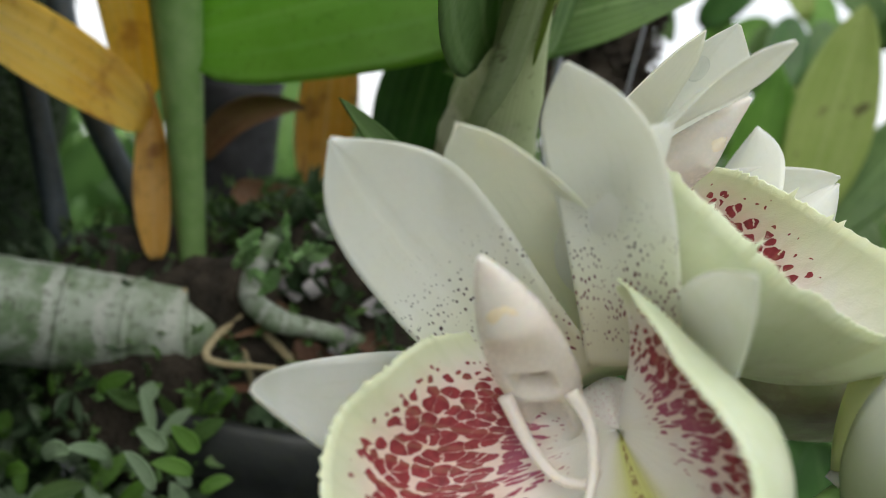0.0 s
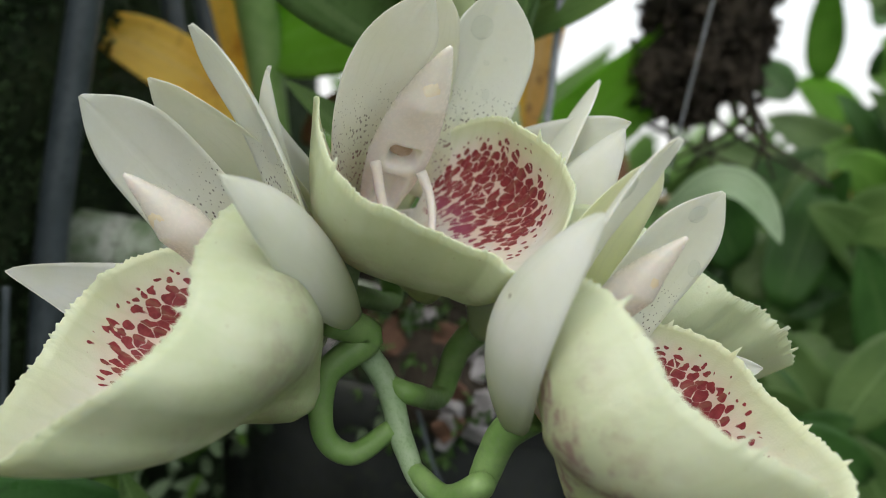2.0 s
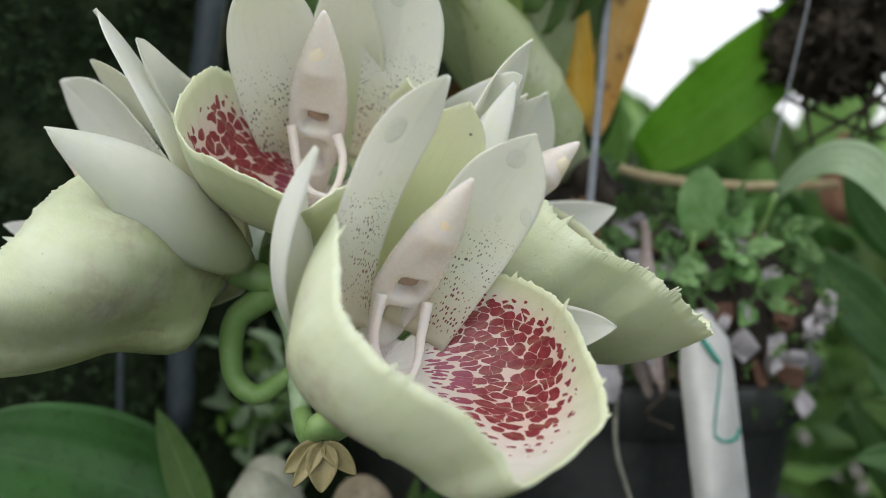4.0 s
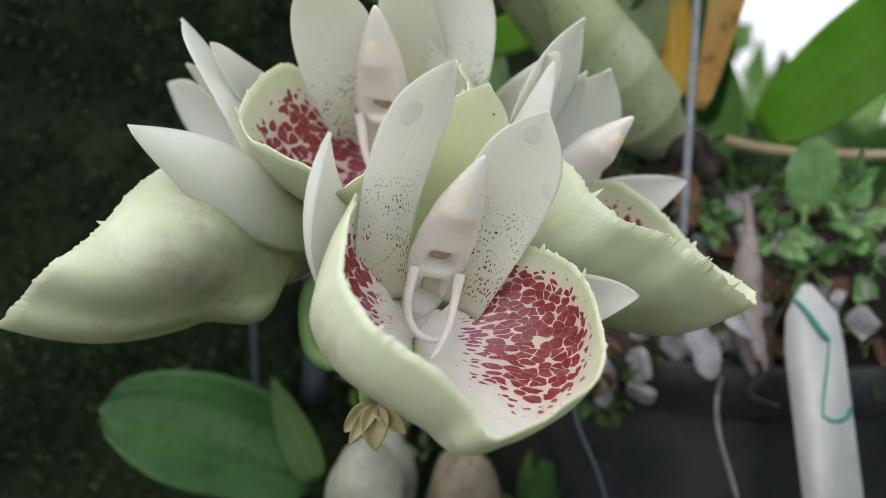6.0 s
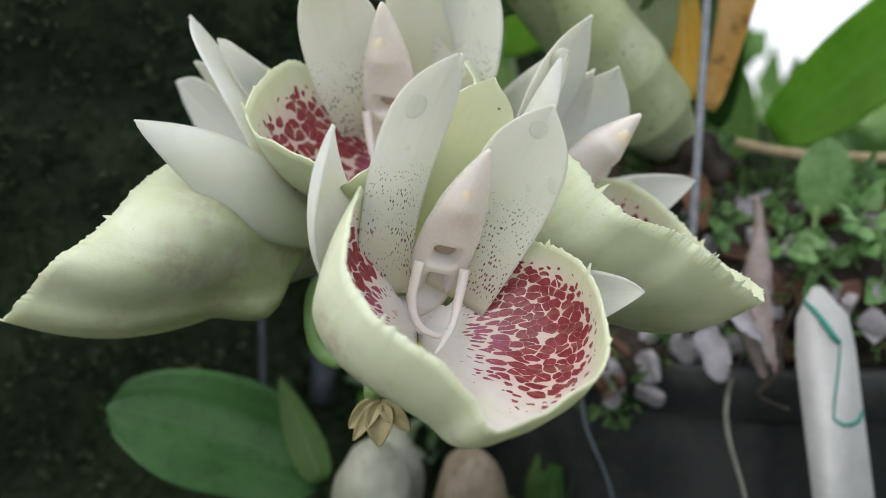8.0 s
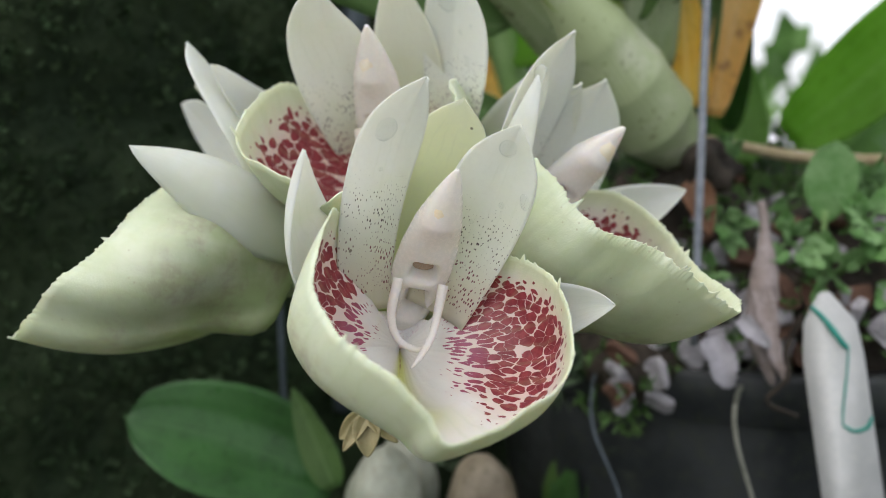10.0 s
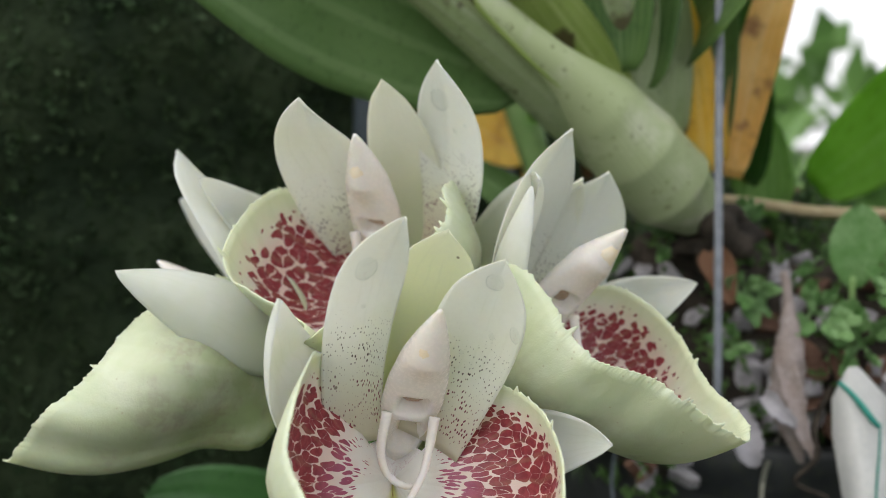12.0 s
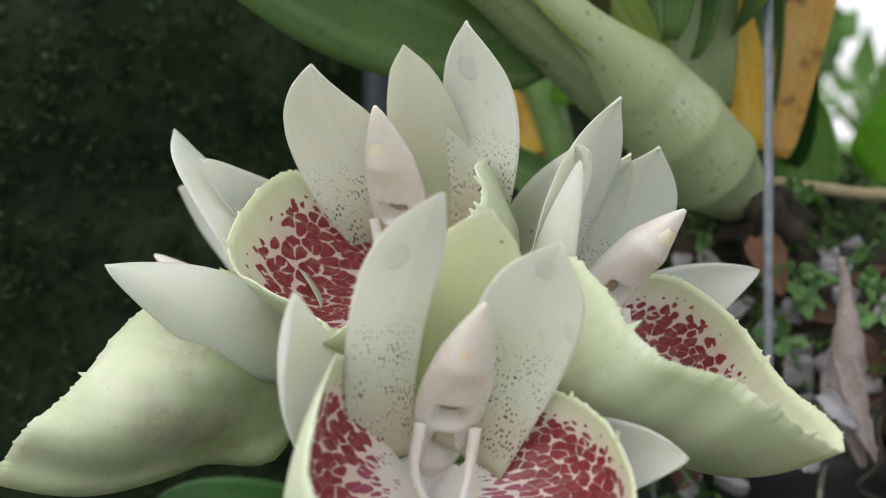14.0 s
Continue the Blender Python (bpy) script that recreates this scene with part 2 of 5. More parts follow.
LEAF_DEEP = leaf_material("leaf_deep_green", (0.030, 0.10, 0.022), (0.06, 0.18, 0.045), (0.07, 0.19, 0.05), 12.0, 0.35)
BULB_LEAF = leaf_material("leaf_pale_green", (0.24, 0.36, 0.20), (0.32, 0.44, 0.28), (0.36, 0.48, 0.30), 14.0, 0.4)
LEAF_BROAD = leaf_material("leaf_broad_green", (0.15, 0.27, 0.085), (0.20, 0.33, 0.12), (0.40, 0.54, 0.28), 14.0, trans=0.55)
LEAF_SPOTTED = leaf_material("leaf_yellow_green_spotted", (0.26, 0.36, 0.08), (0.33, 0.42, 0.12), (0.40, 0.48, 0.18), 20.0, 0.4, (0.07, 0.05, 0.02), 0.0)
LEAF_YELLOW = leaf_material("leaf_yellow", (0.90, 0.62, 0.08), (0.92, 0.70, 0.14), (0.92, 0.74, 0.28), 18.0, 0.45, (0.66, 0.36, 0.06), 0.1, 0.6)
LEAF_ORANGE = leaf_material("leaf_orange", (0.72, 0.42, 0.08), (0.80, 0.54, 0.18), (0.80, 0.60, 0.30), 18.0, 0.5, (0.30, 0.14, 0.05), 0.3)
LEAF_BROWN = leaf_material("leaf_dry_brown", (0.15, 0.065, 0.030), (0.20, 0.10, 0.05), (0.24, 0.15, 0.08), 26.0, 0.6, (0.12, 0.06, 0.03), 0.6, 0.1)
def bulb_material():
    """Green swollen stem with pale ring scars, lengthwise ridges and papery streaks."""
    m = Mat("pseudobulb_green")
    al, ar = m.attr("along"), m.attr("across")
    col = m.mix(m.step(al, 0.0, 0.9), (0.34, 0.40, 0.22), (0.44, 0.51, 0.27))
    ridge = m.math("SINE", m.math("MULTIPLY", ar, 150.0))
    col = m.mix(m.step(ridge, 0.2, 1.0, 0.0, 0.10), col, (0.44, 0.50, 0.28))
    ring = m.math("SINE", m.math("ADD", m.math("MULTIPLY", al, 32.0), m.noise(60.0, 2.0)))
    col = m.mix(m.step(ring, 0.90, 1.0, 0.0, 0.12), col, (0.52, 0.55, 0.38))
    col = m.mix(m.step(m.noise(55.0, 5.0), 0.50, 0.68, 0.0, 0.6), col, (0.58, 0.60, 0.46))
    col = m.mix(m.step(m.noise(420.0, 4.0), 0.60, 0.70, 0.0, 0.6), col, (0.12, 0.12, 0.05))
    m.bump(m.math("ADD", m.math("MULTIPLY", ridge, 0.3), m.noise(200.0)), 0.2, 0.0006)
    return m.done(col, 0.42, 0.45, 0.0, 0.05)


BULB = bulb_material()
def cane_material():
    """Weathered cane: green skin under patchy white-grey film, banded along its length."""
    m = Mat("cane_weathered")
    al = m.attr("along")
    n1, n2 = m.noise(75.0, 5.0, 0.65), m.noise(420.0, 4.0)
    col = m.mix(m.step(n1, 0.35, 0.62), (0.13, 0.20, 0.10), (0.36, 0.41, 0.34))
    band = m.math("SINE", m.math("ADD", m.math("MULTIPLY", al, 42.0), m.math("MULTIPLY", n1, 5.0)))
    col = m.mix(m.step(band, 0.55, 0.95, 0.0, 0.6), col, (0.50, 0.52, 0.48))
    col = m.mix(m.step(n2, 0.52, 0.70, 0.0, 0.7), col, (0.09, 0.10, 0.07))
    m.bump(m.math("ADD", n1, m.math("MULTIPLY", n2, 0.6)), 0.4, 0.001)
    return m.done(col, 0.55, 0.35)


BULB_GREY = cane_material()
POST = plain("post_dark", (0.018, 0.019, 0.022), (0.042, 0.042, 0.050), 40.0, 0.6, 0.35, 0.5, 0.002, 0.0, (0.012, 0.016, 0.010))
BULB_BROWN = plain("pseudobulb_brown", (0.14, 0.11, 0.07), (0.28, 0.24, 0.17), 45.0, 0.5, 0.4, 0.2, 0.001, 0.0, (0.10, 0.08, 0.05))
BULB_PALE = plain("pseudobulb_pale", (0.22, 0.24, 0.18), (0.42, 0.43, 0.35), 45.0, 0.5, 0.4, 0.2, 0.001, 0.0, (0.24, 0.22, 0.14))
BARK = plain("bark_brown", (0.020, 0.017, 0.013), (0.060, 0.048, 0.036), 90.0, 0.85, 0.25, 0.9, 0.003, 0.0, (0.012, 0.010, 0.008))
CHIP_PALE = plain("chip_pale_grey", (0.24, 0.23, 0.24), (0.44, 0.42, 0.44), 160.0, 0.75, 0.3, 0.6, 0.001, 0.0, (0.22, 0.20, 0.20))
CHIP_BROWN = plain("chip_red_brown", (0.10, 0.052, 0.034), (0.17, 0.095, 0.065), 120.0, 0.8, 0.3, 0.7, 0.001)
ROOT = plain("root_tan", (0.34, 0.27, 0.15), (0.42, 0.36, 0.22), 150.0, 0.7, 0.3, 0.4, 0.001, 0.0, (0.20, 0.14, 0.08))
PAPER = plain("paper_scrap_mauve_white", (0.32, 0.31, 0.33), (0.46, 0.45, 0.48), 140.0, 0.6, 0.4, 0.4, 0.0008, 0.3, (0.36, 0.33, 0.34))
HUSK = plain("husk_grey_mauve", (0.26, 0.21, 0.19), (0.36, 0.31, 0.30), 110.0, 0.7, 0.3, 0.4, 0.001, 0.1, (0.16, 0.12, 0.11))
MOSSWALL = plain("moss_dark", (0.020, 0.032, 0.017), (0.040, 0.058, 0.028), 30.0, 0.95, 0.1, 1.0, 0.006, 0.0, (0.008, 0.012, 0.006))
MOSS = plain("moss_tuft_dark_green", (0.020, 0.040, 0.017), (0.055, 0.085, 0.038), 25.0, 0.9, 0.15, 0.4, 0.002, 0.1)
MOSS_PALE = plain("moss_sprig_grey_green", (0.045, 0.085, 0.035), (0.10, 0.15, 0.075), 60.0, 0.85, 0.2, 0.4, 0.001, 0.1)
MOSS_BRIGHT = plain("moss_tuft_green", (0.06, 0.13, 0.035), (0.13, 0.22, 0.07), 60.0, 0.8, 0.2, 0.4, 0.001, 0.15)
UNDER = plain("undergrowth_mixed", (0.035, 0.075, 0.030), (0.12, 0.17, 0.10), 45.0, 0.6, 0.3, 0.3, 0.001, 0.2)
FERN = plain("fern_bright_green", (0.11, 0.26, 0.065), (0.24, 0.40, 0.17), 120.0, 0.5, 0.4, 0.3, 0.0008, 0.3, (0.08, 0.20, 0.04))
POT = plain("pot_black_plastic", (0.016, 0.019, 0.020), (0.040, 0.044, 0.044), 34.0, 0.5, 0.4, 0.35, 0.002, 0.0, (0.050, 0.058, 0.036))
WIRE = plain("wire_grey", (0.20, 0.22, 0.25), (0.30, 0.32, 0.36), 300.0, 0.45, 0.5, 0.2, 0.0004)
STRIP = plain("strip_blue_grey", (0.045, 0.060, 0.070), (0.075, 0.095, 0.11), 60.0, 0.5, 0.4, 0.1, 0.0006)
STRAND_GREY = plain("strand_grey_green", (0.10, 0.105, 0.08), (0.20, 0.20, 0.155), 70.0, 0.55, 0.6, 0.25, 0.0008)
TAG = plain("tag_white_plastic", (0.40, 0.41, 0.40), (0.47, 0.48, 0.47), 90.0, 0.4, 0.5, 0.1, 0.0004, 0.1, (0.50, 0.50, 0.46))
INK = plain("ink_green", (0.02, 0.20, 0.16), (0.03, 0.26, 0.20), 300.0, 0.5, 0.4, 0.1, 0.0003)
EARTH = plain("gravel", (0.09, 0.085, 0.075), (0.15, 0.14, 0.125), 6.0, 0.95, 0.2, 0.8, 0.01)
FOLIAGE = plain("foliage_mixed", (0.07, 0.16, 0.04), (0.18, 0.32, 0.09), 3.0, 0.5, 0.4, 0.2, 0.002, 0.3)
DROP = Mat("water")
clear, shine, film = DROP.add("ShaderNodeBsdfTransparent"), DROP.add("ShaderNodeBsdfGlossy", Roughness=0.04), DROP.add("ShaderNodeLayerWeight", Blend=0.18)
clear.inputs["Color"].default_value = (0.95, 0.96, 0.96, 1.0)
both = DROP.add("ShaderNodeMixShader")
for k, sock in enumerate((DROP.math("MULTIPLY", film.outputs["Facing"], 0.55), clear.outputs[0], shine.outputs[0])):
    DROP.t.links.new(sock, both.inputs[k])
DROP.t.links.new(both.outputs[0], DROP.out.inputs["Surface"])
DROP = DROP.m

# ---------------------------------------------------------------- mesh helpers
def v3(p):
    return np.array(p, float)


def unit(p):
    return p / (np.linalg.norm(p) + 1e-12)


def part(name, mesh, material, parent=None, label=""):
    """Links a mesh as one object, under a thing or a part."""
    if isinstance(mesh, bmesh.types.BMesh):
        data = bpy.data.meshes.new(name)
        mesh.to_mesh(data)
        mesh.free()
        mesh = data
        mesh.shade_smooth()
    if not mesh.materials:
        mesh.materials.append(material)
    ob = new(name, mesh)
    if parent is not None:
        ob.parent = parent
        while parent.parent is not None:
            parent = parent.parent
    if label:
        ob["label"] = label
    return ob


def thing(name, at, label, category, group="", kind=""):
    ob = new(name)
    ob.empty_display_size = 0.01
    ob.location = Vector(at)
    return tagged(ob, label, category, group, kind)


def mesh_of(name, verts, faces, attrs=None):
    me = bpy.data.meshes.new(name)
    me.from_pydata([tuple(v) for v in verts], [], faces)
    for key, vals in (attrs or {}).items():
        me.attributes.new(key, "FLOAT", "POINT").data.foreach_set("value", np.asarray(vals, np.float32))
    me.validate()
    me.shade_smooth()
    return me


def shell(name, P, along, across, thick):
    """A closed skin round the sheet P[i, j]; thick[i, j] is its depth behind the inner face."""
    ni, nj = P.shape[:2]
    du, dv = np.gradient(P, axis=0), np.gradient(P, axis=1)
    N = np.cross(du, dv)
    N /= np.linalg.norm(N, axis=2, keepdims=True) + 1e-12
    back = P - N * thick[..., None]
    verts = np.concatenate([P.reshape(-1, 3), back.reshape(-1, 3)])
    k = ni * nj
    faces = []
    for i in range(ni - 1):
        for j in range(nj - 1):
            a, b, c, d = i * nj + j, (i + 1) * nj + j, (i + 1) * nj + j + 1, i * nj + j + 1
            faces.append((a, b, c, d))
            faces.append((k + d, k + c, k + b, k + a))
    ring = [j for j in range(nj)] + [i * nj + nj - 1 for i in range(1, ni)] + [(ni - 1) * nj + j for j in range(nj - 2, -1, -1)] + [i * nj for i in range(ni - 2, 0, -1)]
    for a, b in zip(ring, ring[1:] + ring[:1]):
        faces.append((a, b, k + b, k + a))
    inner = np.concatenate([np.ones(k), np.zeros(k)])
    return mesh_of(name, verts, faces, {"along": np.tile(along.ravel(), 2), "across": np.tile(across.ravel(), 2), "inner": inner})


def blade(name, base, tip, half, face, bow=(0, 0, 0), cup=0.25, widest=0.45, foot=0.35, thick=0.0009, ni=26, nj=15, wave=0.0, round_tip=0.7, seed=0, curl=0.0, fold=0.0, ragged=0.0, point=8.0):
    """A petal or leaf from base to tip: half its width, the way its inner face looks, how far its middle bows, how deep it cups."""
    base, tip, bow = v3(base), v3(tip), v3(bow)
    ctrl = (base + tip) / 2 + bow
    rnd = random.Random(seed)
    ph = [rnd.uniform(0, 6.28) for _ in range(6)]
    t = np.linspace(0, 1, ni)
    t = 1 - (1 - t) ** 1.25
    v = np.linspace(-1, 1, nj)
    C = np.outer((1 - t) ** 2, base) + np.outer(2 * t * (1 - t), ctrl) + np.outer(t ** 2, tip)
    T = np.gradient(C, axis=0)
    T /= np.linalg.norm(T, axis=1, keepdims=True)
    f = v3(face)
    p = math.log(0.5) / math.log(widest)
    w = np.sin(np.pi * t ** p) ** round_tip + foot * (1 - t) ** 2
    w = half * np.clip(np.minimum(w, (1 - t) * point + 0.01), 0.004, None)
    P = np.zeros((ni, nj, 3))
    along = np.repeat(t[:, None], nj, 1)
    across = np.repeat(v[None, :], ni, 0)
    for i in range(ni):
        n = unit(f - T[i] * (f @ T[i]))
        s = np.cross(T[i], n)
        for j in range(nj):
            e = v[j] + wave * 0.5 * abs(v[j]) * math.sin(9 * t[i] + ph[2])
            lift = cup * w[i] * (v[j] ** 2) + fold * w[i] * abs(v[j]) + wave * half * v[j] ** 2 * math.sin(7 * t[i] + ph[0] + 1.5 * v[j])
            rag = ragged * half * rnd.uniform(-1, 1) if j in (0, nj - 1) else 0.0
            P[i, j] = C[i] + s * (w[i] * e + rag * v[j]) + n * lift + n * curl * half * t[i] ** 3
    th = np.repeat((thick * (1 - 0.75 * np.abs(v) ** 3))[None, :], ni, 0) * (1 - 0.6 * t[:, None] ** 6)
    return shell(name, P[:, ::-1], along, across[:, ::-1], th)


PETAL_SIDES = ((0, 0.78), (0.12, 0.84), (0.28, 0.92), (0.45, 0.99), (0.60, 1.0), (0.72, 0.96), (0.82, 0.82), (0.90, 0.55), (0.96, 0.24), (1, 0.01))
GRIDS = {}


def petal(name, base, tip, half, face, bow, thick, seed, wide=(1.0, 1.0), cup=0.22, wave=0.06, curl=0.10, ni=44, nj=21):
    """An obovate petal with a small tip; wide: how full its two sides are."""
    base, tip, bow, f = v3(base), v3(tip), v3(bow), v3(face)
    rnd = random.Random(seed)
    ph = [rnd.uniform(0, 6.28) for _ in range(4)]
    t = 1 - (1 - np.linspace(0, 1, ni)) ** 1.5
    ctrl = (base + tip) / 2 + bow
    C = np.outer((1 - t) ** 2, base) + np.outer(2 * t * (1 - t), ctrl) + np.outer(t ** 2, tip)
    T = np.gradient(C, axis=0)
    T /= np.linalg.norm(T, axis=1, keepdims=True)
    x, y = zip(*PETAL_SIDES)
    sides = []
    for full in wide:
        w = np.interp(t ** (1.15 if full > 1 else 1.0), x, y)
        for _ in range(3):
            w[1:-1] = (w[:-2] + 2 * w[1:-1] + w[2:]) / 4
        sides.append(w * half * full)
    v = np.linspace(-1, 1, nj)
    P = np.zeros((ni, nj, 3))
    for i in range(ni):
        n = unit(f - T[i] * (f @ T[i]))
        s = np.cross(T[i], n)
        for j in range(nj):
            w = sides[0][i] if v[j] < 0 else sides[1][i]
            lift = cup * w * v[j] ** 2 + wave * half * (v[j] ** 2 * math.sin(6 * t[i] + ph[0] + 1.5 * v[j]) + 0.35 * math.sin(3.2 * v[j] + 5 * t[i] + ph[1])) - 0.02 * half * math.exp(-(v[j] / 0.10) ** 2)
            P[i, j] = C[i] + s * w * v[j] + n * (lift + curl * half * t[i] ** 3)
    th = np.repeat((thick * (1 - 0.75 * np.abs(v) ** 3))[None, :], ni, 0) * (1 - 0.6 * t[:, None] ** 6)
    along, across = np.repeat(t[:, None], nj, 1), np.repeat(v[None, :], ni, 0)
    GRIDS[seed] = P
    return shell(name, P[:, ::-1], along, across[:, ::-1], th)


def smooth_path(pts, n):
    pts = [v3(p) for p in pts]
    q = [2 * pts[0] - pts[1]] + pts + [2 * pts[-1] - pts[-2]]
    res = []
    for k in range(n):
        x = k / (n - 1) * (len(pts) - 1)
        i = min(int(x), len(pts) - 2)
        f = x - i
        a, b, c, d = q[i], q[i + 1], q[i + 2], q[i + 3]
        res.append(0.5 * (2 * b + (c - a) * f + (2 * a - 5 * b + 4 * c - d) * f * f + (3 * b - 3 * c + d - a) * f ** 3))
    return np.array(res)


def tube(name, pts, radii, n=28, m=12, lumpy=0.0, seed=0, rings=None):
    """A round stem through the points; rings: places along it that swell slightly."""
    C = smooth_path(pts, n)
    R = np.interp(np.linspace(0, 1, n), np.linspace(0, 1, len(radii)), radii)
    rnd = random.Random(seed)
    T = np.gradient(C, axis=0)
    T /= np.linalg.norm(T, axis=1, keepdims=True)
    s = unit(np.cross(T[0], (0.31, 0.2, 0.93)))
    verts, faces, along = [], [], []
    for i in range(n):
        s = unit(s - T[i] * (s @ T[i]))
        b = np.cross(T[i], s)
        r = R[i]
        for c in rings or ():
            r *= 1 + 0.03 * math.exp(-((i / (n - 1) - c) / 0.012) ** 2)
        for j in range(m):
            a = 2 * math.pi * j / m
            q = r * (1 + lumpy * rnd.uniform(-1, 1))
            verts.append(C[i] + q * (math.cos(a) * s + math.sin(a) * b))
            along.append(i / (n - 1))
    for i in range(n - 1):
        for j in range(m):
            k = (j + 1) % m
            faces.append((i * m + j, i * m + k, (i + 1) * m + k, (i + 1) * m + j))
    faces.append(tuple(range(m))[::-1])
    faces.append(tuple((n - 1) * m + j for j in range(m)))
    return mesh_of(name, verts, faces, {"along": along, "across": [abs((q % m) / m * 2 - 1) for q in range(len(verts))]})


def blob(name, centre, radii, seed=0, rough=0.12, ni=14, nj=18, axes=None):
    """An uneven rounded lump."""
    c = v3(centre)
    A = np.eye(3) if axes is None else np.array(axes)
    verts, faces = [], []
    off = Vector((seed * 3.1, seed * 1.7, seed * 0.9))
    for i in range(ni + 1):
        ph = math.pi * i / ni
        for j in range(nj):
            a = 2 * math.pi * j / nj
            d = v3((math.sin(ph) * math.cos(a), math.sin(ph) * math.sin(a), math.cos(ph)))
            k = 1 + rough * 2 * noise.noise(Vector(d * 1.7) + off)
            verts.append(c + A @ (d * v3(radii) * k))
    for i in range(ni):
        for j in range(nj):
            k = (j + 1) % nj
            faces.append((i * nj + j, (i + 1) * nj + j, (i + 1) * nj + k, i * nj + k))
    return mesh_of(name, verts, faces)


# ---------------------------------------------------------------- orchid flowers
def lip_sheet(rim, back, side, low, sac, seed, belly):
    """The cup of the lip: from its back to a rim drawn through a few points, swelling to the sides and below."""
    rnd = random.Random(seed)
    ns, nu = 301, 26
    R = smooth_path(rim, ns)
    s = np.linspace(-1, 1, ns)
    u = np.linspace(0, 1, nu)
    P = np.zeros((nu, ns, 3))
    tooth = [rnd.choice((1.8, 3.0)) if rnd.random() < 0.02 else rnd.uniform(-0.4, 0.9) * rnd.random() for _ in range(ns)]
    ph = [rnd.uniform(0, 6.28) for _ in range(4)]
    for j in range(ns):
        phi = radians(105) * s[j]
        d = v3((math.sin(phi), -math.cos(phi), -0.25))
        amp = low + (side - low) * math.sin(abs(phi)) ** 1.2
        amp *= 1 - 0.78 * max(0.0, abs(s[j]) - 0.60) / 0.40
        c0 = back + v3((0.015 * math.sin(phi), -0.015 * math.cos(phi), 0.0))
        wob = 0.05 * math.sin(7 * s[j] + ph[0]) * math.sin(19 * s[j] + ph[1]) + 0.02 * math.sin(43 * s[j] + ph[2])
        edge = 0.08 * tooth[j] * (1 if abs(s[j]) < 0.97 else 0)
        for i in range(nu):
            q = c0 + (R[j] - c0) * u[i] + d * amp * math.sin(math.pi * u[i] ** belly)
            q = q + v3((0, -0.9, -0.55)) * sac * math.exp(-((u[i] - 0.20) / 0.13) ** 2 - (s[j] / 0.34) ** 2)
            q = q + d * wob * 0.6 * u[i] ** 9
            if i == nu - 1:
                q = q + unit(R[j] - P[nu - 3, j]) * edge
            P[i, j] = q
    along = np.repeat(u[:, None], ns, 1)
    across = np.repeat(s[None, :], nu, 0)
    th = 0.10 * (1 - 0.65 * along ** 4)
    return P, along, across, th


def column_mesh(tip, base, face, half):
    """The column: a boat-shaped body with a beak, thick at the cap, with a hollow on its face."""
    tip, base = v3(tip), v3(base)
    ax = unit(base - tip)
    ln = np.linalg.norm(base - tip)
    n = unit(v3(face) - ax * (v3(face) @ ax))
    sd = np.cross(n, ax)
    ni, nj = 72, 36
    verts, faces, along = [], [], []
    for i in range(ni):
        t = i / (ni - 1)
        w = half * np.interp(t, (0, 0.04, 0.15, 0.30, 0.45, 0.60, 0.75, 0.9, 1), (0.06, 0.20, 0.48, 0.78, 0.95, 1.0, 0.85, 0.62, 0.5))
        h = half * np.interp(t, (0, 0.04, 0.15, 0.28, 0.42, 0.60, 0.8, 1), (0.06, 0.18, 0.42, 0.66, 0.58, 0.50, 0.55, 0.5))
        c = tip + ax * ln * t - n * 0.10 * math.sin(math.pi * t)
        for j in range(nj):
            a = 2 * math.pi * j / nj
            x, y = w * math.cos(a), h * math.sin(a)
            if y > 0:
                y *= 0.80 + 0.20 * math.exp(-((t - 0.27) / 0.10) ** 2)
                inx = math.exp(-((x / half) / 0.40) ** 6)
                y -= 0.62 * half * inx * math.exp(-((t - 0.57) / 0.050) ** 6)
                y -= 0.50 * half * inx * math.exp(-((t - 0.77) / 0.085) ** 6)
            verts.append(c + sd * x + n * y)
            along.append(t)
    for i in range(ni - 1):
        for j in range(nj):
            k = (j + 1) % nj
            faces.append((i * nj + j, (i + 1) * nj + j, (i + 1) * nj + k, i * nj + k))
    faces += [tuple(range(nj)), tuple((ni - 1) * nj + j for j in range(nj))[::-1]]
    return verts, faces, along, ax, n, sd, ln


RIM_A = ((-0.95, 0.95, -0.60), (-1.20, 1.00, 0.20), (-1.55, 0.80, 1.00), (-2.11, 0.58, 1.36), (-2.36, 0.20, 1.66), (-2.40, -0.24, 1.98), (-2.30, -0.75, 2.36), (-1.70, -1.55, 3.05), (-0.95, -2.25, 3.70), (-0.15, -2.72, 3.96),
         (0.75, -2.92, 3.55), (1.24, -2.68, 3.16), (1.92, -2.50, 2.66), (2.16, -2.08, 2.02), (2.18, -1.50, 1.59), (2.00, -0.90, 1.36), (1.78, -0.25, 0.90), (1.60, 0.35, 0.20), (1.25, 0.55, -0.70))
RIM_B = ((-1.15, 1.00, -0.30), (-1.45, 1.10, 0.90), (-1.66, 0.78, 1.86), (-1.95, -0.10, 2.70), (-2.00, -0.80, 3.10), (-1.76, -1.30, 3.25), (-1.30, -1.72, 3.36), (-0.70, -2.15, 3.34), (-0.22, -2.60, 3.58), (-0.04, -2.96, 3.98),
         (0.92, -2.53, 3.78), (1.46, -1.99, 3.42), (1.90, -1.45, 2.69), (2.12, -0.86, 2.02), (1.98, -0.20, 1.45), (1.92, 0.21, 0.91), (1.80, 0.50, 0.10), (1.40, 0.60, -0.70))
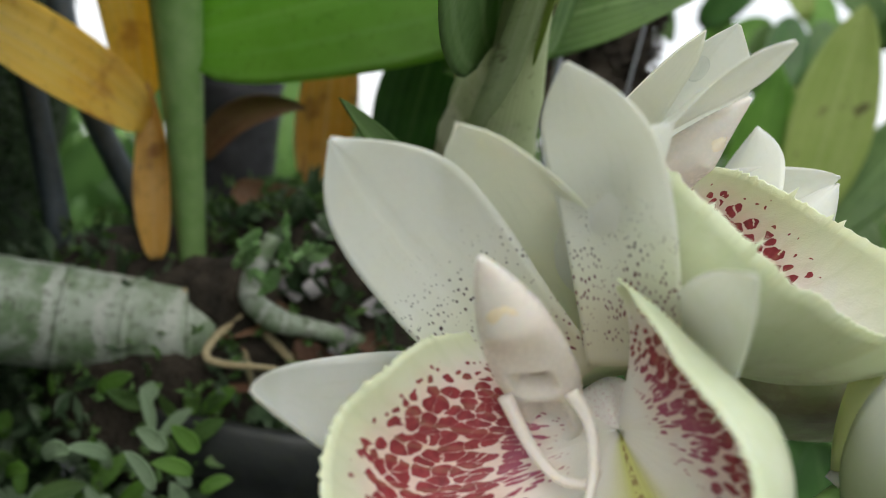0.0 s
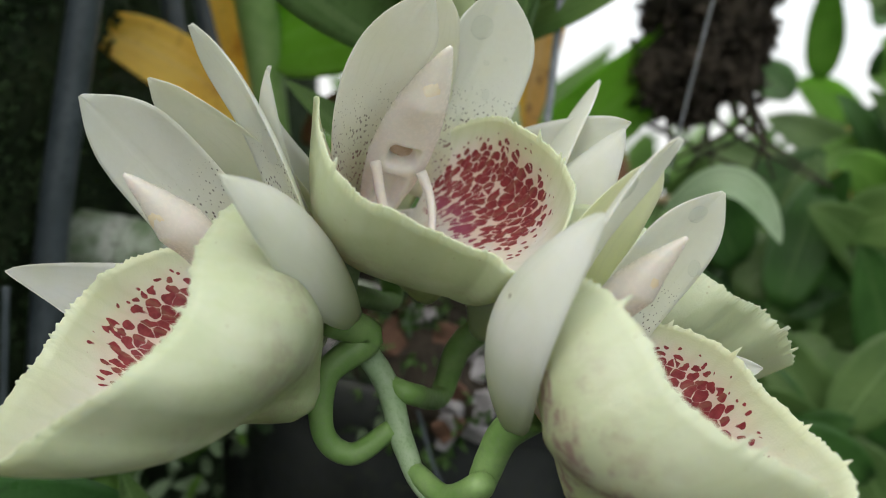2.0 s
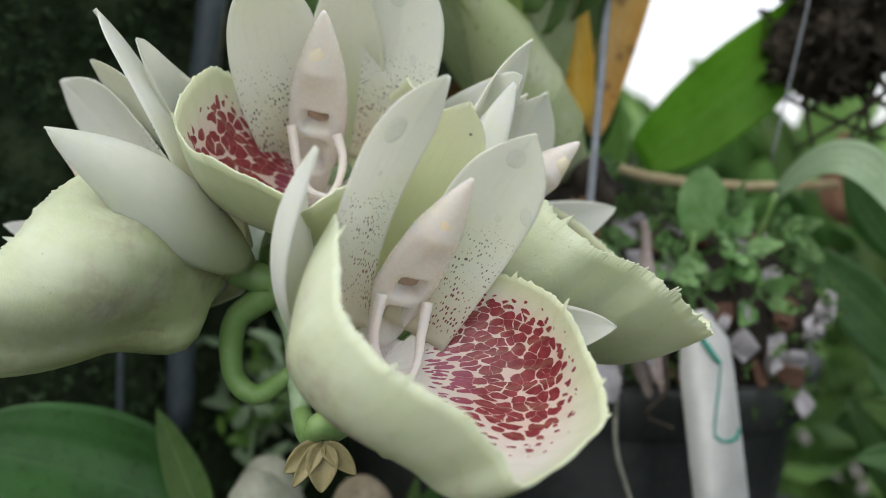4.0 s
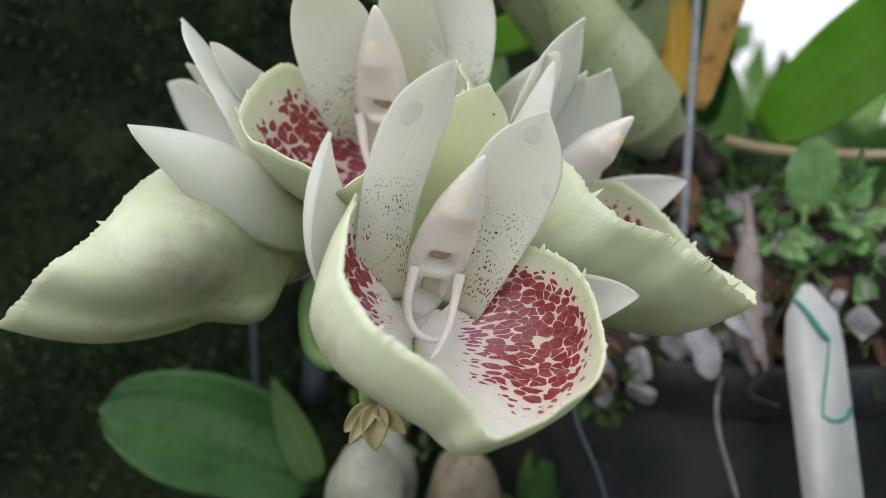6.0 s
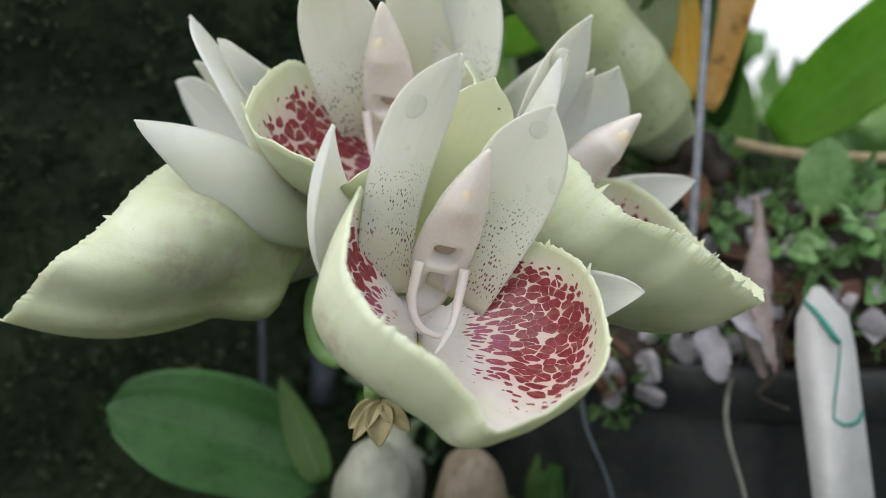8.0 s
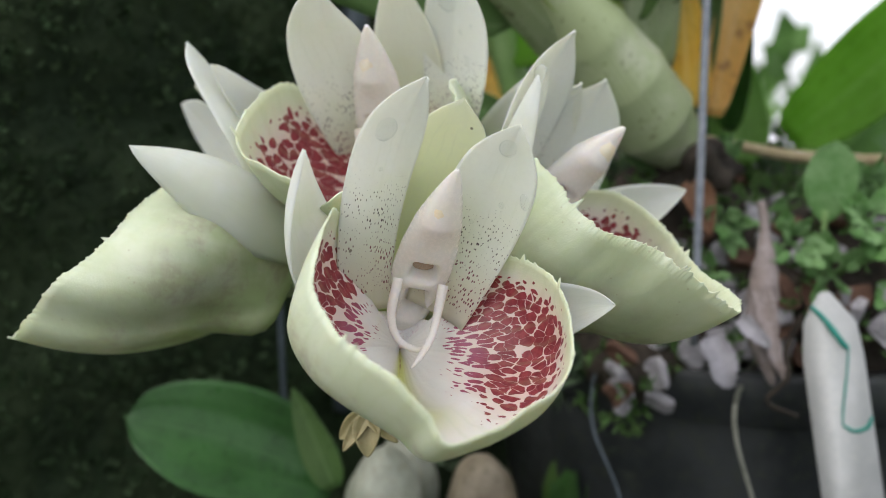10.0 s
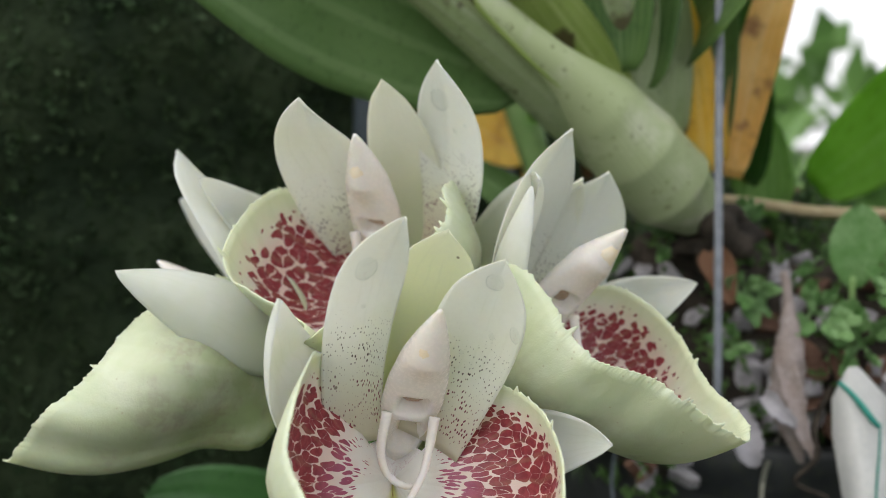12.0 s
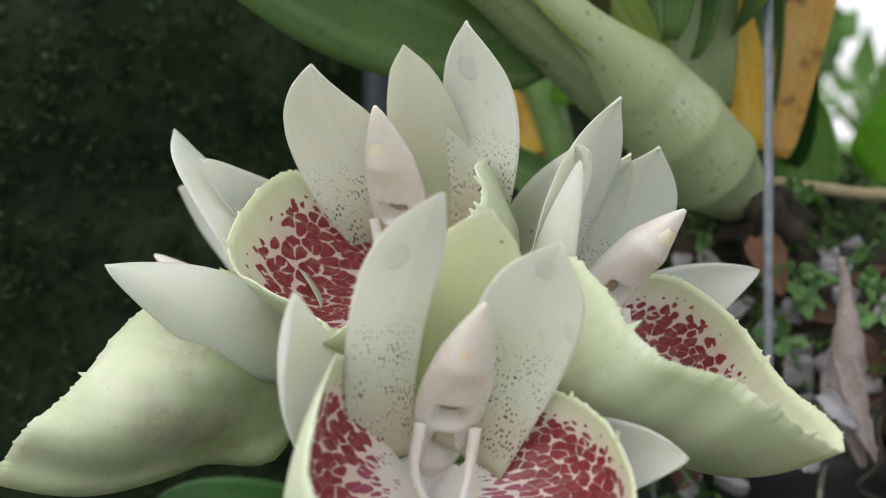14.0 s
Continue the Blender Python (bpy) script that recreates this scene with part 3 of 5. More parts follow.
RIM_C = ((-1.20, 1.05, -0.60), (-1.55, 1.05, 0.40), (-1.74, 0.75, 1.00), (-1.92, -0.05, 1.70), (-1.90, -0.77, 2.02), (-1.60, -1.35, 2.50), (-1.20, -1.75, 2.98), (-0.75, -2.10, 3.32), (-0.30, -2.50, 3.42), (0.02, -2.95, 3.44),
         (0.75, -2.72, 3.22), (1.30, -2.42, 3.16), (1.92, -2.00, 2.82), (2.40, -1.45, 2.10), (2.60, -0.80, 1.42), (2.58, -0.20, 1.00), (2.42, 0.25, 0.45), (2.00, 0.60, -0.30), (1.45, 0.65, -0.90))
RIM_D = ((-1.30, 0.95, -0.50), (-1.75, 0.75, 0.80), (-2.07, -0.11, 1.76), (-2.28, -0.75, 2.16), (-2.34, -1.26, 2.60), (-2.00, -1.58, 2.95), (-1.62, -1.88, 3.28), (-1.35, -2.30, 3.55), (-0.85, -2.70, 3.70), (-0.15, -3.02, 3.76),
         (0.32, -2.62, 3.45), (0.72, -2.12, 2.76), (1.32, -1.50, 2.12), (1.86, -0.85, 1.52), (1.85, -0.20, 1.05), (1.65, 0.40, 0.40), (1.30, 0.60, -0.60))


def orchid_flower(at, axes, size, tips, lip_mat, label, rim, side=1.05, low=0.75, sac=0.75, seed=0, halves=(1.05, 1.0, 0.85), wide=((1.0, 1.0), (1.0, 1.0)), dorsal=None, belly=1.25):
    """One flower. axes: its right, up and outward ways; tips: where its petals, sepals and column end, in its own frame (cm)."""
    A = np.array(axes, float).T * size
    top = thing("orchid_flower", at, label, "flower", "orchid flowers on one spike")

    def w(p):
        return A @ v3(p)

    def wd(p):
        return unit(A @ v3(p))

    k = size
    back = v3((0.1, -1.2, -1.6))
    P, al, ac, th = lip_sheet([v3(p) for p in rim], back, side, low, sac, seed, belly)
    P = np.einsum("ab,ijb->ija", A, P)
    lip = part("lip", shell("lip", P, al, ac, th * k), lip_mat, top, "pale green cup with dark red spots inside")
    v = np.linspace(0, 1, 15)[None, :, None]
    nt = 8
    Q = P[:nt, :1] * (1 - v) + P[:nt, -1:] * v + np.sin(np.pi * v) * np.linspace(0, 1, nt)[:, None, None] * w((0.0, 0.15, -0.70))
    part("throat", shell("throat", Q[:, ::-1], np.repeat(np.linspace(0.14, 0.30, nt)[:, None], 15, 1), np.repeat(np.linspace(-1, 1, 15)[None], nt, 0), np.full((nt, 15), 0.08 * k)), THROAT, lip, "white hollow behind the column")
    hl, hr, hd = halves
    L, R, D = tips["L"], tips["R"], tips["D"]
    part("petal", petal("petal", w((-0.55, -0.50, -1.35)), w(L), hl * k, wd(tips.get("FL", (0.28, -0.1, 1))), w(tips.get("arc", (-0.50, 0.25, -0.42))), 0.065 * k, seed * 10 + 1, wide[0]), PETAL, top, "white, finely dotted with purple near the base")
    part("petal", petal("petal", w((0.75, -0.50, -1.35)), w(R), hr * k, wd(tips.get("FR", (-0.28, -0.1, 1))), w(tips.get("arcr", (0.30, 0.25, -0.42))), 0.065 * k, seed * 10 + 2, wide[1]), PETAL, top, "white, finely dotted with purple near the base")
    part("dorsal_sepal", blade("dorsal_sepal", w((0.1, -0.5, -2.2)), w(D), hd * k, wd((0, -0.2, 1)), w((0, 0.2, -1.1)), 0.25, 0.60, 0.6, 0.065 * k, wave=0.06, seed=seed + 3, round_tip=0.55), dorsal or DORSAL, top, "pale green and white")
    for key, sg in (("SL", -1), ("SR", 1)):
        hs = tips.get("hs", 0.95)
        part("lateral_sepal", blade("lateral_sepal", w((0.55 * sg + 0.1, -1.1, -2.15)), w(tips[key]), (hs if sg < 0 else tips.get("hr", 0.86)) * k, wd((-0.9 * sg, 0.25, 0.9)), w(tips.get("bow", (-1.5, 0.0, -0.8)) if sg < 0 else tips.get("bowr", (1.2, 0.35, -0.9))), 0.40, 0.46, 0.25, 0.07 * k, wave=0.05, seed=seed + 5 + sg, round_tip=0.72), SEPAL, top, "white, greenish towards the base")
    # column with cap, hollow and two feelers
    K, Wn = v3(tips["K"]), v3(tips["W"])
    base = Wn + (Wn - K) * 0.75
    verts, faces, along, ax, n, sd, ln = column_mesh(K, base, tips.get("face", (0, -0.25, 1)), 0.60)
    col = part("column", mesh_of("column", [w(p) for p in verts], faces), COLUMN, top, "cream, waxy, beaked")
    capc = K + ax * ln * 0.27 + n * 0.08
    part("anther_cap", blob("anther_cap", w(capc), (0.30 * k, 0.52 * k, 0.18 * k), seed, 0.05, 12, 16, np.stack([wd(sd), wd(ax), wd(n)], 1)), CAP, col, "buff, rounded")
    part("stigma_cavity", blob("stigma_cavity", w(K + ax * ln * 0.565 - n * 0.13), (0.24 * k, 0.17 * k, 0.05 * k), seed, 0.02, 8, 12, np.stack([wd(sd), wd(ax), wd(n)], 1)), CAVITY, col, "brownish hollow")
    for sg in (-1, 1):
        a0 = K + ax * ln * 0.62 + sd * sg * 0.46 + n * 0.14
        if sg < 0:
            arm = (a0, Wn + v3((-0.56, -0.90, -0.20)), Wn + v3((-0.40, -1.38, -0.25)), Wn + v3((-0.02, -1.58, -0.22)), Wn + v3((0.22, -1.46, -0.15)))
        else:
            arm = (a0, Wn + v3((0.36, -0.85, -0.15)), Wn + v3((0.22, -1.35, 0.00)), Wn + v3((-0.02, -1.75, 0.20)), Wn + v3((-0.22, -1.98, 0.36)))
        part("feeler", tube("feeler", [w(p) for p in arm], [0.11 * k, 0.09 * k, 0.075 * k, 0.065 * k, 0.02 * k], 34, 10), COLUMN, col, "thin translucent white")
    return top, [tuple(w(back + v3(q)) + v3(at)) for q in ((0.0, 0.25, -0.30), (0.0, -0.15, -1.05), (0.0, -1.0, -1.65))]


def water_drop(at, r, way, stretch=1.2):
    top = part("water_drop", blob("water_drop", (0, 0, 0), (r, r * stretch, r * 0.32), 3, 0.04, 12, 16), DROP)
    top.matrix_world = look(at, v3(at) - v3(way))
    return tagged(top, "clear water drop clinging to a white petal", "water drop", "water drops")


A_AXES = ((0.708, -0.378, 0.597), (-0.511, 0.311, 0.802), (-0.488, -0.872, 0.027))
B_AXES = ((0.699, 0.662, 0.269), (-0.440, 0.102, 0.892), (0.563, -0.742, 0.363))
C_AXES = ((0.378, 0.919, -0.113), (-0.258, 0.222, 0.940), (0.889, -0.326, 0.321))
D_AXES = ((-0.169, 0.975, -0.146), (-0.378, 0.072, 0.923), (0.910, 0.211, 0.356))
A_AT, B_AT, C_AT, D_AT = (0.0440, 0.1218, 1.4790), (0.0638, 0.1566, 1.5018), (0.1183, 0.1309, 1.4755), (0.0967, 0.1827, 1.4836)
flower_a, neck_a = orchid_flower(A_AT, A_AXES, 0.01135, dict(L=(-0.62, 3.72, 1.40), R=(2.35, 3.09, 0.72), D=(0.79, 3.13, 0.86), K=(0.51, 1.39, 1.43), W=(-0.22, -0.05, -0.35), SL=(-2.43, 1.16, 2.45), SR=(3.09, -0.18, 1.32), hr=0.74, bow=(-2.5, 0.5, -0.9), bowr=(0.45, -0.10, -0.5)),
    LIP_SHADED, "white and pale green orchid flower with red-spotted, folded lip", RIM_A, low=0.80, seed=1, halves=(1.05, 0.86, 0.85), wide=((0.75, 1.2), (0.85, 1.15)))
flower_b, neck_b = orchid_flower(B_AT, B_AXES, 0.01118, dict(arc=(-0.75, 0.70, -0.40), L=(0.21, 1.73, 3.45), R=(2.48, 2.53, 1.68), D=(1.22, 2.45, 1.75), K=(0.70, 1.17, 2.34), W=(0.01, 0.04, 0.36), SL=(-2.53, 1.07, 2.87), SR=(3.95, -0.63, 1.88)),
    LIP_SHADED, "white orchid flower with spotted lip, topmost on the spike", RIM_B, side=0.88, seed=2, halves=(0.90, 0.95, 0.75), wide=((1.0, 0.9), (0.7, 1.15)))
flower_c, neck_c = orchid_flower(C_AT, C_AXES, 0.00984, dict(hs=0.95, hr=0.72, L=(-0.24, 3.37, 1.66), R=(1.61, 2.75, 1.51), D=(0.66, 3.30, 0.90), K=(0.49, 1.80, 1.28), W=(0.33, 0.29, -0.70), SL=(-2.26, 1.86, 1.35), SR=(3.63, -0.4, 1.03)),
    LIP_STAINED, "open white orchid flower with a red-spotted, mauve-stained lip", RIM_C, side=1.12, low=0.85, seed=3, halves=(0.90, 0.86, 1.05), wide=((1.05, 0.5), (1.0, 0.95)), dorsal=DORSAL_GREEN)
flower_d, neck_d = orchid_flower(D_AT, D_AXES, 0.0111, dict(L=(-0.15, 3.45, 1.48), R=(1.50, 2.85, 0.99), D=(0.78, 2.67, 0.85), K=(0.49, 1.21, 1.86), W=(-0.05, 0.2, 0.35), bow=(-0.3, -0.5, -0.7), SL=(-1.85, 1.99, 1.68), SR=(3.06, 0.20, 1.51)),
    LIP_SHADED, "white and green orchid flower facing away, wet with drops", RIM_D, low=0.80, seed=4)


# ---------------------------------------------------------------- spike that carries the flowers
spike = thing("flower_spike", (0.075, 0.141, 1.445), "green arching flower spike ending in a small bud", "flower spike")
SP = v3((0.075, 0.141, 1.445))


def sp(*pts):
    return [v3(p) - SP for p in pts]


part("rachis", tube("rachis", sp((0.040, 0.235, 1.470), (0.050, 0.190, 1.492), (0.056, 0.158, 1.484), (0.060, 0.147, 1.470), (0.071, 0.146, 1.457), (0.077, 0.143, 1.447), (0.084, 0.139, 1.440), (0.092, 0.136, 1.439), (0.0965, 0.1335, 1.4420)), [0.0024, 0.0024, 0.0024, 0.0026, 0.0026, 0.0024, 0.0019, 0.0014, 0.0010], 56, 12, 0.03), RACHIS, spike, "grey-green main stem")
for nm, pts in (("a", (*neck_a[:2], (0.0615, 0.1375, 1.4590), (0.0625, 0.1365, 1.4475), (0.0680, 0.1390, 1.4435), (0.0745, 0.1430, 1.449))),
                ("b", (*neck_b, (0.0590, 0.150, 1.473), (0.0620, 0.1465, 1.469))),
                ("c", (*neck_c, (0.0970, 0.1320, 1.4465), (0.0895, 0.1360, 1.4410), (0.0805, 0.1410, 1.4425))),
                ("d", (*neck_d, (0.0765, 0.149, 1.4550), (0.0715, 0.1460, 1.4570)))):
    part("pedicel", tube("pedicel", sp(*pts), [0.0036, 0.0032, 0.0028, 0.0024, 0.0023, 0.0021], 40, 12, 0.02), STEM, spike, "bright green curved flower stalk")
for k, (tip, hf) in enumerate((((0.0905, 0.1290, 1.4355), 0.0019), ((0.0985, 0.1315, 1.4335), 0.0026), ((0.1025, 0.1365, 1.4370), 0.0017), ((0.0950, 0.1275, 1.4345), 0.0014))):
    part("bud", blade("bud", sp((0.0967, 0.1330, 1.4420))[0], sp(tip)[0], hf, (0.6, -0.6, 0.4), (0.0, 0, 0.001), 0.5, 0.45, 0.4, 0.0012, 14, 9, seed=k), BUDS, spike, "small dry buff bud")

# water drops on petals and lip edges
def on_petal(at, seed, t, v, r, stretch=1.2):
    """A drop on a petal's inner face, at a share of its length and of its half width."""
    P = GRIDS[seed]
    i, j = int((1 - (1 - t) ** (1 / 1.5)) * 43), int((v + 1) * 10)
    nrm = unit(np.cross(P[i, j + 1] - P[i, j - 1], P[i + 1, j] - P[i - 1, j]))
    water_drop(v3(at) + P[i, j] + nrm * r * 0.12, r, nrm, stretch)


for at, seed, t, v, r, st in ((B_AT, 22, 0.80, -0.15, 0.0024, 1.15), (B_AT, 22, 0.55, 0.45, 0.0009, 1.5), (B_AT, 22, 0.66, 0.20, 0.0006, 1.1), (B_AT, 22, 0.40, 0.10, 0.0007, 1.2), (B_AT, 22, 0.72, 0.55, 0.0005, 1.0),
                              (C_AT, 31, 0.78, -0.40, 0.0022, 1.1), (C_AT, 31, 0.62, -0.20, 0.0005, 1.0), (C_AT, 32, 0.88, -0.10, 0.0018, 1.0), (C_AT, 32, 0.62, 0.30, 0.0006, 1.1), (C_AT, 32, 0.70, 0.85, 0.0011, 1.5), (C_AT, 32, 0.50, -0.15, 0.0005, 1.0),
                              (D_AT, 41, 0.55, 0.10, 0.0007, 1.4), (D_AT, 41, 0.75, 0.00, 0.0005, 1.2), (D_AT, 42, 0.60, 0.20, 0.0006, 1.0)):
    on_petal(at, seed, t, v, r, st)
# ---------------------------------------------------------------- setting: ground, mossy wall
def sheet(name, corner, e1, e2, n1, n2, amp, freq, seed):
    """An uneven sheet spanned by two edges from a corner."""
    corner, e1, e2 = v3(corner), v3(e1), v3(e2)
    nrm = unit(np.cross(e1, e2))
    verts, faces = [], []
    for i in range(n1 + 1):
        for j in range(n2 + 1):
            p = corner + e1 * i / n1 + e2 * j / n2
            h = sum(amp / o * noise.noise(Vector(p * freq * o) + Vector((seed, 0, 0))) for o in (1, 2.3, 5.1, 11.0))
            verts.append(p + nrm * h)
    for i in range(n1):
        for j in range(n2):
            a = i * (n2 + 1) + j
            faces.append((a, a + n2 + 1, a + n2 + 2, a + 1))
    return mesh_of(name, verts, faces), verts, nrm


# Unseen floor, kept dark to lessen light bounced up onto the flowers.
ground = part("ground", sheet("ground", (-30, -30, 0), (60, 0, 0), (0, 60, 0), 40, 40, 0.05, 0.4, 3)[0], EARTH)
tagged(ground, "unseen gravel floor, darkened to lessen light from below", "ground", "", "structure")
W0, W1, W2 = (-0.0625, 0.05, 1.0), (-0.1375, 0.55, 0.0), (0.0, 0.0, 1.0)
wall_me, wall_v, wall_n = sheet("wall_west", W0, W1, W2, 100, 160, 0.010, 14.0, 7)
bm = bmesh.new()
bm.from_mesh(wall_me)
bmesh.ops.solidify(bm, geom=bm.faces[:], thickness=0.04)
wall = part("wall_west", bm, MOSSWALL)
tagged(wall, "upright wall thickly covered in dark green moss", "wall", "", "structure")


def tufts(name, spots, normals, size, n, seed, spread=0.004, leaves=5):
    """Many small pointed leaves standing off a surface, joined."""
    rnd = random.Random(seed)
    verts, faces = [], []
    for _ in range(n):
        k = rnd.randrange(len(spots))
        c = v3(spots[k]) + v3([rnd.uniform(-spread, spread) for _ in range(3)])
        nn = normals if np.ndim(normals) == 1 else normals[k]
        for _ in range(leaves):
            d = unit(v3(nn) * rnd.uniform(0.2, 1.0) + v3([rnd.uniform(-1, 1) for _ in range(3)]))
            s = unit(np.cross(d, v3([rnd.uniform(-1, 1) for _ in range(3)])))
            ln, wd = size * rnd.uniform(0.5, 1.4), size * rnd.uniform(0.14, 0.3)
            u = np.cross(s, d)
            i = len(verts)
            verts += [c, c + d * ln * 0.5 + s * wd + u * wd * 0.3, c + d * ln, c + d * ln * 0.5 - s * wd + u * wd * 0.3]
            faces += [(i, i + 1, i + 2), (i, i + 2, i + 3)]
    return mesh_of(name, verts, faces)


near = [v for v in wall_v if v[1] < 0.52 and 1.25 < v[2] < 1.72]
moss = part("wall_moss", tufts("wall_moss", near, unit(v3((1, 0.25, 0.2))), 0.0036, 9000, 5, 0.004, 5), MOSS)
tagged(moss, "dense dark green moss tufts on the wall", "moss", "", "stuff")
patchy = [v for v in near if noise.noise(Vector(v) * 38.0) + 0.6 * noise.noise(Vector(v) * 110.0) > 0.22]
sprigs = part("wall_moss", tufts("wall_moss", patchy, unit(v3((1, 0.25, 0.2))), 0.0030, 3200, 6, 0.0035, 5), MOSS_PALE)
tagged(sprigs, "lighter grey-green moss sprigs in patches on the wall", "moss", "", "stuff")

# ---------------------------------------------------------------- potted plant behind the flowers
PC = v3((0.005, 0.365, 1.25))
pot = thing("plant_pot", PC, "black ribbed plastic pot holding the mossy bark", "plant pot")


def turned(profile, seg, ribs):
    """A turned wall from pairs of height and radius, with upright ribs where asked."""
    bm = bmesh.new()
    rows = []
    for z, r in profile:
        rows.append([bm.verts.new((r * (1 + ribs * ((k // 3) % 4 == 0)) * math.cos(2 * math.pi * k / seg), r * (1 + ribs * ((k // 3) % 4 == 0)) * math.sin(2 * math.pi * k / seg), z)) for k in range(seg)])
    for a, b in zip(rows, rows[1:]):
        for k in range(seg):
            bm.faces.new((a[k], a[(k + 1) % seg], b[(k + 1) % seg], b[k]))
    return bm, rows


bm, rows = turned(((0.0, 0.085), (0.150, 0.0995)), 96, 0.022)
bm.faces.new(rows[0][::-1])
part("pot_wall", bm, POT, pot)
part("pot_rim", turned(((0.150, 0.100), (0.152, 0.106), (0.168, 0.108), (0.170, 0.107), (0.170, 0.101), (0.120, 0.094)), 96, 0.0)[0], POT, pot)

bench = thing("plant_bench", (0.12, 0.44, 0.0), "dark wooden plant bench holding the pots", "bench")


def block(x, y, z, sx, sy, sz):
    bm = bmesh.new()
    bmesh.ops.create_cube(bm, size=1.0)
    for v in bm.verts:
        v.co = Vector((x + v.co.x * sx, y + v.co.y * sy, z + v.co.z * sz))
    bmesh.ops.bevel(bm, geom=bm.edges[:], offset=0.003, segments=2, affect="EDGES")
    return bm


for k in range(6):
    part("board", block(0.0, -0.265 + 0.092 * k, 1.239, 0.66, 0.084, 0.022), POST, bench)
for sx in (-1, 1):
    for sy in (-1, 1):
        part("leg", block(0.28 * sx, -0.03 + 0.22 * sy, 0.614, 0.045, 0.045, 1.228), POST, bench)
SUB = v3((0.0, 0.352, 1.425))
SR3 = v3((0.100, 0.088, 0.062))
mound_me = blob("bark_mound", (0, 0, 0), SR3, 8, 0.16, 40, 60)
mound_v = [v.co.copy() for v in mound_me.vertices]
mound = part("bark_mound", mound_me, BARK)
mound.location = SUB
tagged(mound, "dark mound of damp bark filling the pot", "potting bark")
front = [(v3(v) + SUB, unit(v3(v) / SR3 ** 2)) for v in mound_v if v.z > -0.045 and (v.y < 0.03 or v.x > 0.03)]
mossy = [f for f in front if f[0][0] < 0.03]
md = part("mound_moss", tufts("mound_moss", [f[0] for f in mossy], [f[1] for f in mossy], 0.009, 420, 12, 0.007, 6), UNDER)
tagged(md, "loose grey-green moss clumps over the bark", "moss", "", "stuff")
mm = part("mound_moss", tufts("mound_moss", [f[0] for f in front], [f[1] for f in front], 0.0042, 2600, 11, 0.008, 6), MOSS_BRIGHT)
tagged(mm, "green moss sprigs growing over the damp bark", "moss", "", "stuff")


def chip_mesh(seed, size):
    rnd = random.Random(seed)
    bm = bmesh.new()
    bmesh.ops.create_cube(bm, size=1.0)
    bmesh.ops.bevel(bm, geom=bm.edges[:], offset=0.16, segments=1, affect="EDGES")
    for v in bm.verts:
        v.co.x *= size * 1.5
        v.co.y *= size
        v.co.z *= size * 0.45
        v.co += Vector([rnd.uniform(-1, 1) * size * 0.12 for _ in range(3)])
    me = bpy.data.meshes.new("bark_chip")
    bm.to_mesh(me)
    bm.free()
    return me


seen = [f for f in front if f[1] @ v3((0.68, -0.66, 0.3)) > 0.55]
rnd = random.Random(21)
for kind, (mat, lab, cnt) in enumerate(((CHIP_BROWN, "reddish-brown bark chip on the mossy mound", 60), (CHIP_PALE, "pale grey chip lying on the bark mound", 64))):
    meshes = [chip_mesh(60 + kind * 10 + q, 0.0075 - 0.0015 * kind) for q in range(4)]
    for me in meshes:
        me.materials.append(mat)
    for q in range(cnt):
        p, nn = (seen if rnd.random() < 0.75 else front)[rnd.randrange(len(seen))]
        ob = part("bark_chip", meshes[q % 4], mat)
        ob.matrix_world = look(p + nn * 0.0015, p - nn, rnd.uniform(0, 360)) @ pose(0, 0, 0, rnd.uniform(-35, 35), rnd.uniform(-35, 35), 0)
        tagged(ob, lab, "bark chip", "chips on the mound")

rim_side = [f for f in seen if f[0][0] > 0.045 and f[0][2] < 1.455]
big = [chip_mesh(90 + q, 0.0075) for q in range(3)]
for me in big:
    me.materials.append(CHIP_PALE)
for q in range(34):
    p, nn = rim_side[rnd.randrange(len(rim_side))]
    ob = part("bark_chip", big[q % 3], CHIP_PALE)
    ob.matrix_world = look(p + nn * rnd.uniform(0.0, 0.003), p - nn, rnd.uniform(0, 360)) @ pose(0, 0, 0, rnd.uniform(-50, 50), rnd.uniform(-50, 50), 0)
    tagged(ob, "pale grey chip lying near the pot rim", "bark chip", "chips on the mound")

# strands, a wire end and papery scraps that hang over the pot's rim
# the two pale strands are added to stand for faint upright glints
for k, (pts, r, mat, lab) in enumerate((
        (((0.066, 0.304, 1.420), (0.080, 0.277, 1.414), (0.085, 0.272, 1.402), (0.097, 0.268, 1.380), (0.096, 0.268, 1.350)), 0.0008, STRAND_GREY, "pale grey-green strand for a faint glint down the pot"),
        (((0.022, 0.276, 1.425), (0.040, 0.252, 1.414), (0.050, 0.243, 1.402), (0.062, 0.244, 1.382), (0.068, 0.246, 1.352)), 0.0006, STRIP, "grey wire end hanging down the pot"),
        (((0.088, 0.330, 1.425), (0.104, 0.300, 1.418), (0.109, 0.297, 1.400), (0.108, 0.296, 1.375), (0.112, 0.296, 1.345)), 0.0008, STRAND_GREY, "thin pale strand for a faint glint down the pot"),
        (((0.085, 0.302, 1.440), (0.091, 0.286, 1.432), (0.094, 0.283, 1.424), (0.090, 0.279, 1.416), (0.097, 0.285, 1.412)), 0.0010, BARK, "thin dark root curling over the rim"))):
    ob = part("hanging_strand", tube("hanging_strand", pts, [r, r, r * 0.9, r * 0.8, r * 0.6], 40, 10, 0.06, k), mat)
    tagged(ob, lab, "root", "roots over the pot")
